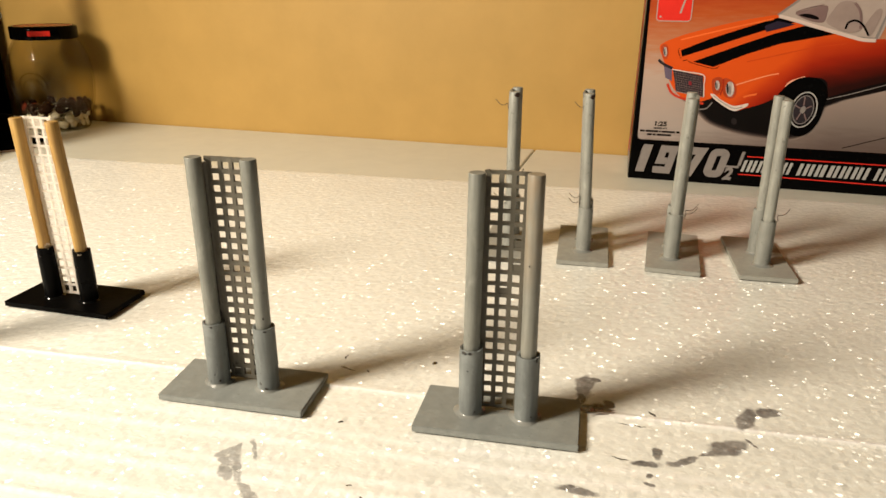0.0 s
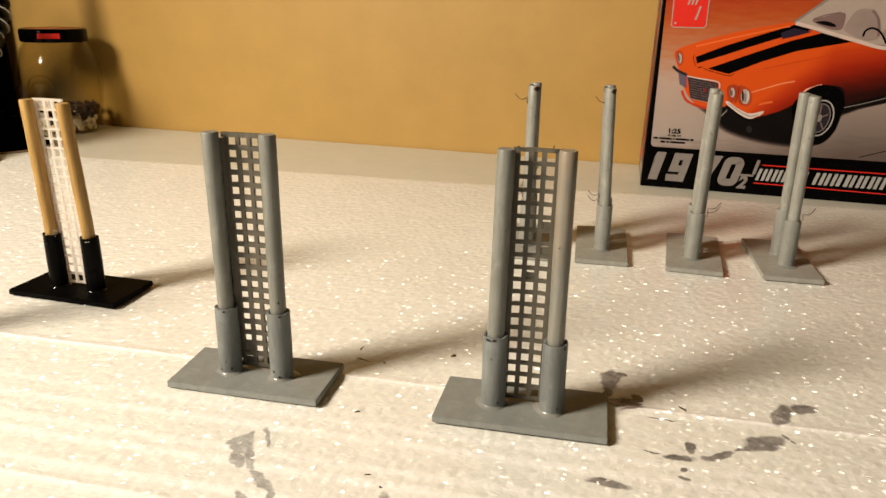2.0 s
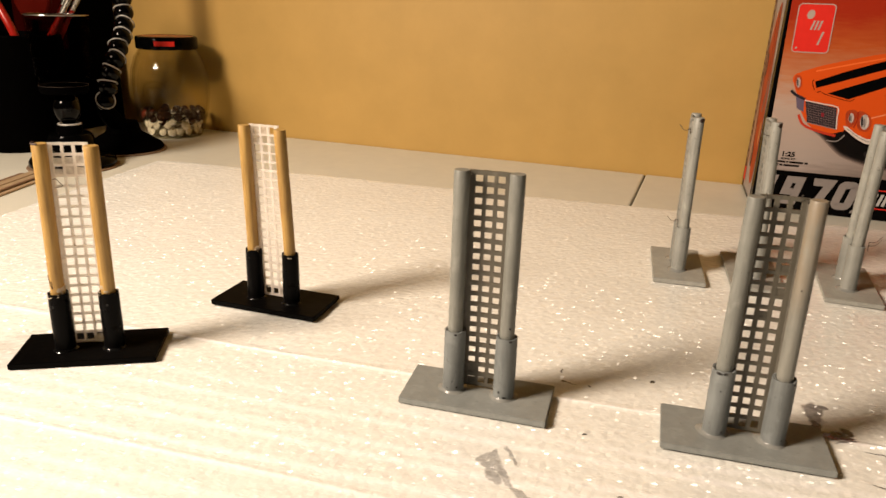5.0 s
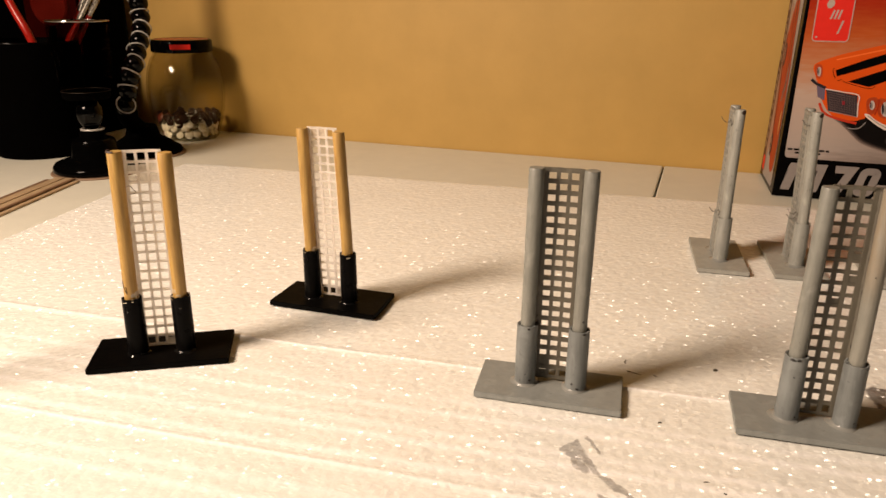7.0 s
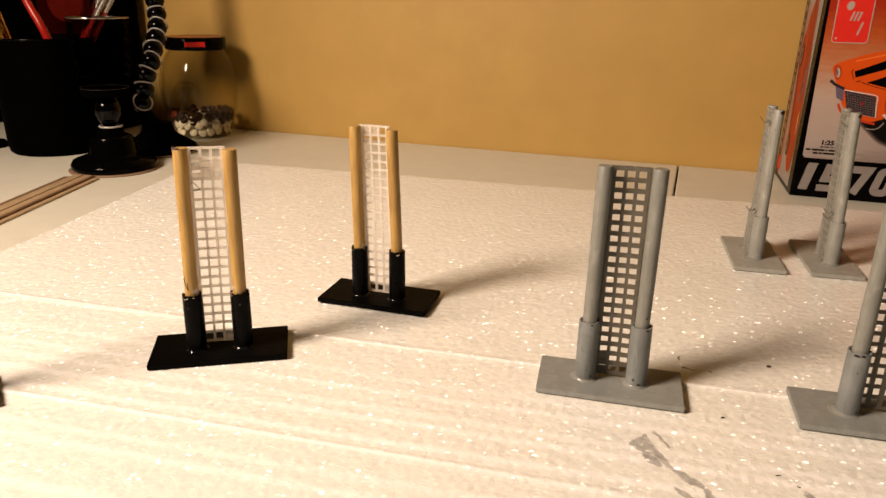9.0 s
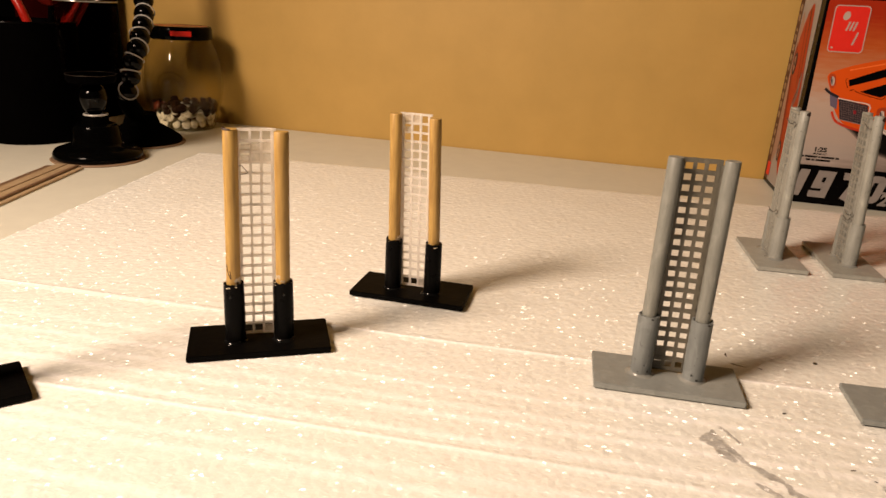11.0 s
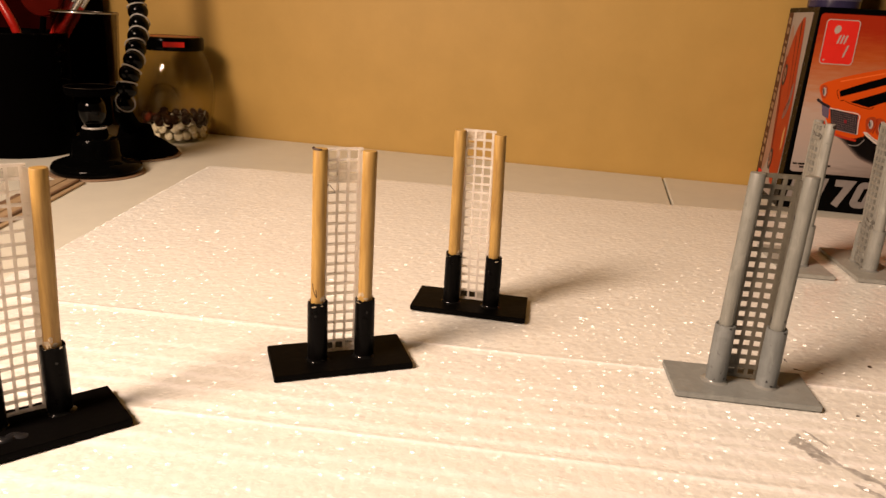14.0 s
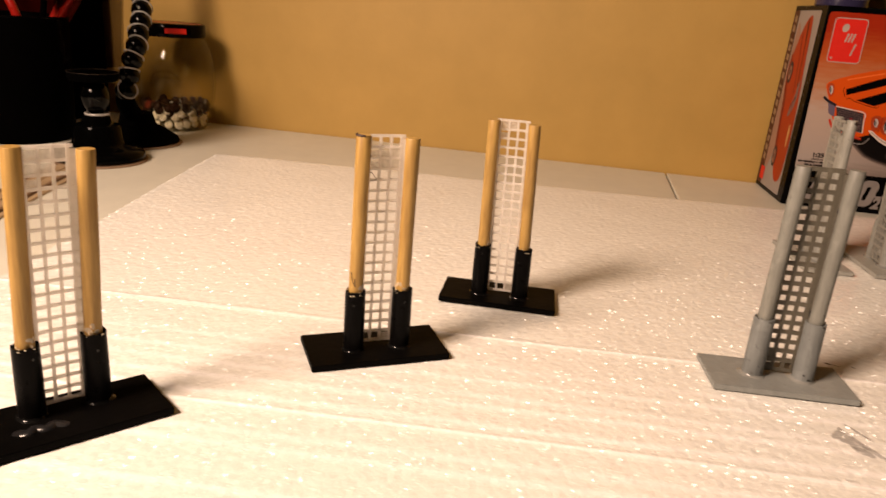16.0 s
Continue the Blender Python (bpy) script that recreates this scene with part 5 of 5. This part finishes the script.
# ---- the glass jar ----
JX, JY = -0.5660, 0.684
jar = thing("glass_jar", pose(JX, JY, ZT), "clear glass jar with black lid, part filled with pebbles", "jar")
outer = [(0, 0.0), (0.026, 0.0), (0.0295, 0.0015), (0.031, 0.005), (0.0345, 0.016), (0.0385, 0.030), (0.0405, 0.046), (0.0405, 0.058), (0.0385, 0.072), (0.0345, 0.084), (0.0305, 0.090), (0.0292, 0.0935), (0.0292, 0.101)]
inner = [(r - 0.0022, max(z, 0.004)) for r, z in outer[2:]]
prof = outer + [(0.0270, 0.101)] + inner[::-1] + [(0, 0.004)]
part("jar_glass", lathe_bm(prof, 64), GLASS, jar, "clear bulging glass", True)
lid = part("lid", lathe_bm([(0.0300, 0.0925), (0.0312, 0.0930), (0.0315, 0.0945), (0.0315, 0.1035), (0.0305, 0.1052), (0.0285, 0.1056), (0.0280, 0.1050), (0, 0.1050)], 56), BLACK_GLOSS, jar, "black metal screw lid", True)
part("lid_print", lathe_bm([(0.0276, 0.1053), (0, 0.1053)], 48), LID_TOP, lid, "orange print on the lid")
bm = bmesh.new()
cols = []
for i in range(9):
    a = radians(-78 + i * 4.6)
    cols.append([bm.verts.new((0.0318 * math.cos(a), 0.0318 * math.sin(a), z)) for z in (0.0965, 0.1015)])
for a, b in zip(cols, cols[1:]):
    bm.faces.new((a[0], b[0], b[1], a[1]))
part("lid_mark", bm, PRINT_RED, lid, "red printed mark")
# raised oval badge on the front of the glass
bm = bmesh.new()
oval = []
for i in range(33):
    a = radians(-20 + 220 * i / 32)
    u, z = 0.0135 * math.cos(a), 0.050 + 0.012 * math.sin(a)
    th = -math.pi / 2 + 0.22 + u / 0.0405
    oval.append((0.0407 * math.cos(th), 0.0407 * math.sin(th), z))
tube_bm(oval, 0.0007, 6, bm)
oval = []
for i in range(33):
    a = radians(0 + 180 * i / 32)
    u, z = 0.0095 * math.cos(a), 0.048 + 0.008 * math.sin(a)
    th = -math.pi / 2 + 0.22 + u / 0.0405
    oval.append((0.0407 * math.cos(th), 0.0407 * math.sin(th), z))
tube_bm(oval, 0.0006, 6, bm)
part("raised_mark", bm, GLASS, jar, "raised oval moulding", True)


def pebbles(name, colour, kinds, label):
    """Flat glass pebbles heaped in the jar: pale ones below, dark ones on top; those at the glass stand flat against it."""
    rng = random.Random(77)
    bm = bmesh.new()
    for layer, z0 in enumerate((0.0085, 0.0155, 0.0205, 0.0252)):
        for ringno in range(3):
            rmax = 0.0288 + (z0 - 0.005) * 0.32 - 0.0026 - ringno * 0.0095
            count = max(4, int(2 * math.pi * rmax / 0.0098))
            for i in range(count):
                a = 2 * math.pi * (i + 0.5 * (layer % 2) + rng.uniform(-0.22, 0.22)) / count
                z = z0 + rng.uniform(-0.0012, 0.0012)
                upright = 78 if ringno == 0 else rng.uniform(-30, 30)
                tilt = (upright + rng.uniform(-12, 12), rng.uniform(-14, 14), math.degrees(a) + 90)
                size = rng.uniform(0.0041, 0.0050)
                chance = rng.random()
                pale = (0.80, 0.80, 0.42, 0.06)[layer]
                kind = "white" if chance < pale else "grey" if chance < pale + 0.06 else "dark" if chance < 0.94 else "red"
                if kind != kinds:
                    continue
                rad = rmax + rng.uniform(-0.0012, 0.0)
                ball_bm(size, pose(rad * math.cos(a), rad * math.sin(a), z, *tilt) @ Matrix.Diagonal((1, 1, 0.38, 1)), bm, 10, 6)
    ob = part(name, bm, colour, None, "", True)
    ob.matrix_basis = pose(JX, JY, ZT)
    return tagged(ob, label, "pebbles", kind="stuff")


pebbles("pebbles", plain("white_pebble", (0.90, 0.88, 0.86), 0.12), "white", "milky white glass pebbles in the jar")
pebbles("pebbles", plain("dark_pebble", (0.03, 0.014, 0.010), 0.1, 0, 0.3, 300, 0.05, 0.2), "dark", "dark brown glass pebbles in the jar")
pebbles("pebbles", plain("red_pebble", (0.13, 0.025, 0.015), 0.1, 0, 0.3, 300, 0.05, 0.25), "red", "red-brown glass pebbles in the jar")
pebbles("pebbles", plain("grey_pebble", (0.30, 0.29, 0.29), 0.1), "grey", "grey glass pebbles in the jar")


# ---- the dark things in the corner ----
stand = thing("pedestal_cup", pose(-0.5530, 0.5170, ZT), "clear tumbler held on a black ball-jointed stand with round foot", "stand")
part("pad", lathe_bm([(0, 0), (0.0372, 0), (0.0379, 0.0008), (0.0372, 0.0016), (0, 0.0016)], 48), CORK, stand, "brown pad", True)
part("foot", lathe_bm([(0, 0.0016), (0.0340, 0.0016), (0.0356, 0.0032), (0.0356, 0.0062), (0.0335, 0.0092), (0.0285, 0.0112), (0.0225, 0.0125), (0.0203, 0.0142), (0.0195, 0.0175), (0.0186, 0.0262), (0.0172, 0.0292), (0.0140, 0.0305), (0, 0.0305)], 48), BLACK_GLOSS, stand, "", True)
part("stem", lathe_bm([(0, 0.020), (0.0125, 0.020), (0.0120, 0.022), (0.0105, 0.035), (0.0100, 0.0368), (0, 0.0368)], 40), BLACK_MATT, stand, "", True)
part("ring", torus_bm(0.0090, 0.0009, pose(0.001, 0, 0.0380), 36, 8), RING, stand, "pale rubber ring", True)
part("ball", lathe_bm([(0.0110 * math.sin(radians(9 * k)), 0.0514 - 0.0140 * math.cos(radians(9 * k))) for k in range(21)], 40), BLACK_BALL, stand, "", True)
part("collar", lathe_bm([(0, 0.0645), (0.018, 0.0645), (0.0195, 0.0665), (0.0195, 0.0710), (0, 0.0710)], 36), BLACK_MATT, stand, "", True)
# a thin metal ring added to draw the glint on the collar's top edge
part("collar_glint", torus_bm(0.0196, 0.00016, pose(0, 0, 0.0712), 44, 6), WIRE, stand, "thin ring added for the collar's edge glint", True)
cup = part("cup", lathe_bm([(0, 0.0710), (0.0210, 0.0710), (0.0220, 0.0722), (0.0246, 0.1265), (0.0250, 0.1282), (0.0244, 0.1295), (0.0234, 0.1286), (0.0204, 0.0765), (0, 0.0757)], 56, None, pose(0.0012, 0, 0)), TUMBLER, stand, "smoky clear tumbler", True)
part("rim", torus_bm(0.0245, 0.0006, pose(0.0012, 0, 0.1288), 48, 8), RIM_STEEL, cup, "bright metal rim", True)

leg = thing("flexible_leg_stand", pose(-0.5620, 0.5970, ZT), "black bead-jointed flexible leg with pale rings on a round foot", "stand")
part("pad", lathe_bm([(0, 0), (0.0385, 0), (0.0392, 0.0008), (0.0385, 0.0016), (0, 0.0016)], 48), CORK, leg, "brown pad", True)
part("foot", lathe_bm([(0, 0.0016), (0.0355, 0.0016), (0.0365, 0.003), (0.0350, 0.006), (0.026, 0.012), (0.0165, 0.018), (0.0135, 0.028), (0, 0.028)], 48), BLACK_MATT, leg, "", True)
line = smooth_line([(0.000, -0.006, 0.026), (0.005, -0.026, 0.040), (0.009, -0.032, 0.053), (0.011, -0.029, 0.064), (0.0125, -0.026, 0.076), (0.0125, -0.017, 0.088), (0.0090, -0.004, 0.101), (0.0055, 0.008, 0.114), (0.0005, 0.018, 0.129), (-0.005, 0.024, 0.150), (-0.009, 0.026, 0.185), (-0.008, 0.026, 0.23), (-0.012, 0.026, 0.30)], 12)
acc, k = 0.0, 0
part("stem", tube_bm([q for q in line if q.z < 0.050], 0.0085, 20, None, 0.9), BLACK_MATT, leg, "", True)
for p, q in zip(line, line[1:]):
    acc += (q - p).length
    if acc >= 0.0132 and q.z > 0.050:
        acc = 0.0
        d = (q - p).normalized()
        lean = Matrix.Rotation(0.22 * math.sin(k * 1.9), 4, "Y") @ Matrix.Rotation(0.75 if k == 0 else 0.22 * math.cos(k * 2.3) + 0.1, 4, "X")
        m = Matrix.Translation(q) @ d.to_track_quat("Z", "Y").to_matrix().to_4x4() @ lean
        bead = part("bead", ball_bm(0.0090, m @ Matrix.Diagonal((1, 1, 0.86, 1))), BLACK_BALL, leg, "glossy black ball joint", True)
        part("ring", torus_bm(0.0084, 0.00065, m @ Matrix.Translation((0, 0, 0.0050)), 28, 6), RING, bead, "pale rubber ring", True)
        k += 1

POT_X, POT_Y = -0.660, 0.574
mug = thing("brush_pot", pose(POT_X, POT_Y, ZT), "black pot full of red-handled brushes and tools", "pot")
part("pot_body", lathe_bm([(0, 0), (0.040, 0), (0.0425, 0.002), (0.0440, 0.008), (0.0455, 0.104), (0.0462, 0.1065), (0.0450, 0.108), (0.0435, 0.106), (0.0420, 0.006), (0, 0.006)], 56), BLACK_MATT, mug, "", True)
part("pot_rim", torus_bm(0.0456, 0.0009, pose(0, 0, 0.1070), 56, 8), BLACK_GLOSS, mug, "rounded black rim", True)


def brush(x, y, lean_x, lean_y, handle, ferrule, long=0.19, r=0.0032):
    b = thing("paint_brush", pose(POT_X + x, POT_Y + y, ZT + 0.0065, lean_x, lean_y, 0), "thin paint brush with a coloured handle standing in the pot", "brush", "brushes in the pot")
    part("handle", lathe_bm([(0, 0), (r * 0.45, 0.001), (r * 0.8, long * 0.25), (r, long * 0.62), (r * 0.75, long * 0.74), (0, long * 0.74)], 14), handle, b, "", True)
    part("ferrule", lathe_bm([(0, long * 0.735), (r * 0.8, long * 0.735), (r * 0.95, long * 0.80), (r * 0.8, long * 0.88), (0, long * 0.88)], 14), ferrule, b, "", True)
    part("bristles", lathe_bm([(0, long * 0.875), (r * 0.85, long * 0.88), (r * 0.9, long * 0.93), (0, long * 1.0)], 12), BALSA_DARK, b, "", True)


brush(-0.022, 0.010, -2, 30, RED, SILVER, 0.202, 0.0030)
brush(-0.034, 0.004, -1, 37, RED, SILVER, 0.206, 0.0028)
brush(-0.029, 0.016, -3, 34, RED, SILVER, 0.204, 0.0030)
brush(-0.004, -0.004, 9, -14, GOLD, GOLD, 0.19, 0.0036)
brush(-0.012, 0.004, 6, -12, GOLD, GOLD, 0.20, 0.0032)
brush(-0.010, -0.012, 5, -15, GOLD, GOLD, 0.19, 0.0034)

# pliers standing nose down in the pot, their handles spread above the rim
pliers = thing("pliers", pose(POT_X + 0.007, POT_Y + 0.017, ZT + 0.0065), "steel pliers with red dipped handles standing in the pot", "pliers")
for s, arm in ((-1, [(0.001, -0.002, 0.040), (0.002, -0.009, 0.068), (-0.003, -0.017, 0.1045), (-0.018, -0.017, 0.1335), (-0.029, -0.017, 0.165)]),
               (1, [(-0.001, 0.002, 0.040), (0.001, 0.011, 0.068), (0.008, 0.020, 0.0965), (0.032, 0.020, 0.1355), (0.047, 0.020, 0.165)])):
    part("handle", tube_bm(smooth_line(arm, 8), 0.0038, 12), RED, pliers, "red dipped handle", True)
    part("jaw", tube_bm([(s * 0.0028, s * 0.0026, 0.041), (s * 0.0030, s * 0.0026, 0.020), (s * 0.0016, s * 0.0026, 0.0018)], 0.0024, 10), SILVER, pliers, "steel jaw", True)

paddle = thing("round_tool", pose(POT_X + 0.033, POT_Y, ZT + 0.0065), "dark red round-headed tool standing in the pot", "tool")
part("head", lathe_bm([(0, -0.003), (0.0190, -0.003), (0.0202, -0.0015), (0.0202, 0.0015), (0.0190, 0.003), (0, 0.003)], 44, None, pose(0, 0, 0.1345, 90, 0, 0)), DARK_RED, paddle, "dark red disc", True)
part("stem", tube_bm(smooth_line([(0, 0, 0.1155), (-0.006, 0.002, 0.09), (-0.016, 0.004, 0.04), (-0.020, 0.005, 0.003)], 6), 0.0026, 10), BLACK_MATT, paddle, "thin dark stem", True)

cap = thing("bottle_cap", pose(-0.7265, 0.560, ZT), "small flat black cap lying on the table", "cap")
part("cap_body", lathe_bm([(0, 0), (0.0125, 0), (0.013, 0.0006), (0.0128, 0.0055), (0.0118, 0.0066), (0, 0.0068)], 32), BLACK_MATT, cap, "", True)

case = thing("tool_case", WALL @ pose(-0.78, -0.045, ZT), "tall black tool case standing against the wall", "case")
part("case_body", box_bm(-0.14, 0.114, -0.035, 0.035, 0.0, 0.36, 0.006), BLACK_MATT, case)
part("case_panel", box_bm(0.040, 0.112, -0.0372, -0.0345, 0.088, 0.24, 0.001), DEEP_RED, case, "very dark red panel")

pack = thing("wood_strip_bundle", pose(-0.5535, 0.470, ZT, 0, 0, 10), "bundle of light and dark wood strips lying on the table", "wood strips")
for x, w, h, mat in ((-0.012, 0.006, 0.0016, BALSA_DARK), (-0.0045, 0.008, 0.0026, BALSA), (0.004, 0.008, 0.0022, BALSA), (0.0095, 0.0026, 0.0030, BALSA_DARK), (0.0135, 0.004, 0.0016, BALSA)):
    part("strip", box_bm(x - w / 2, x + w / 2, -0.30, 0.012 - abs(x) * 0.5, 0.0, h, 0.0003), mat, pack)
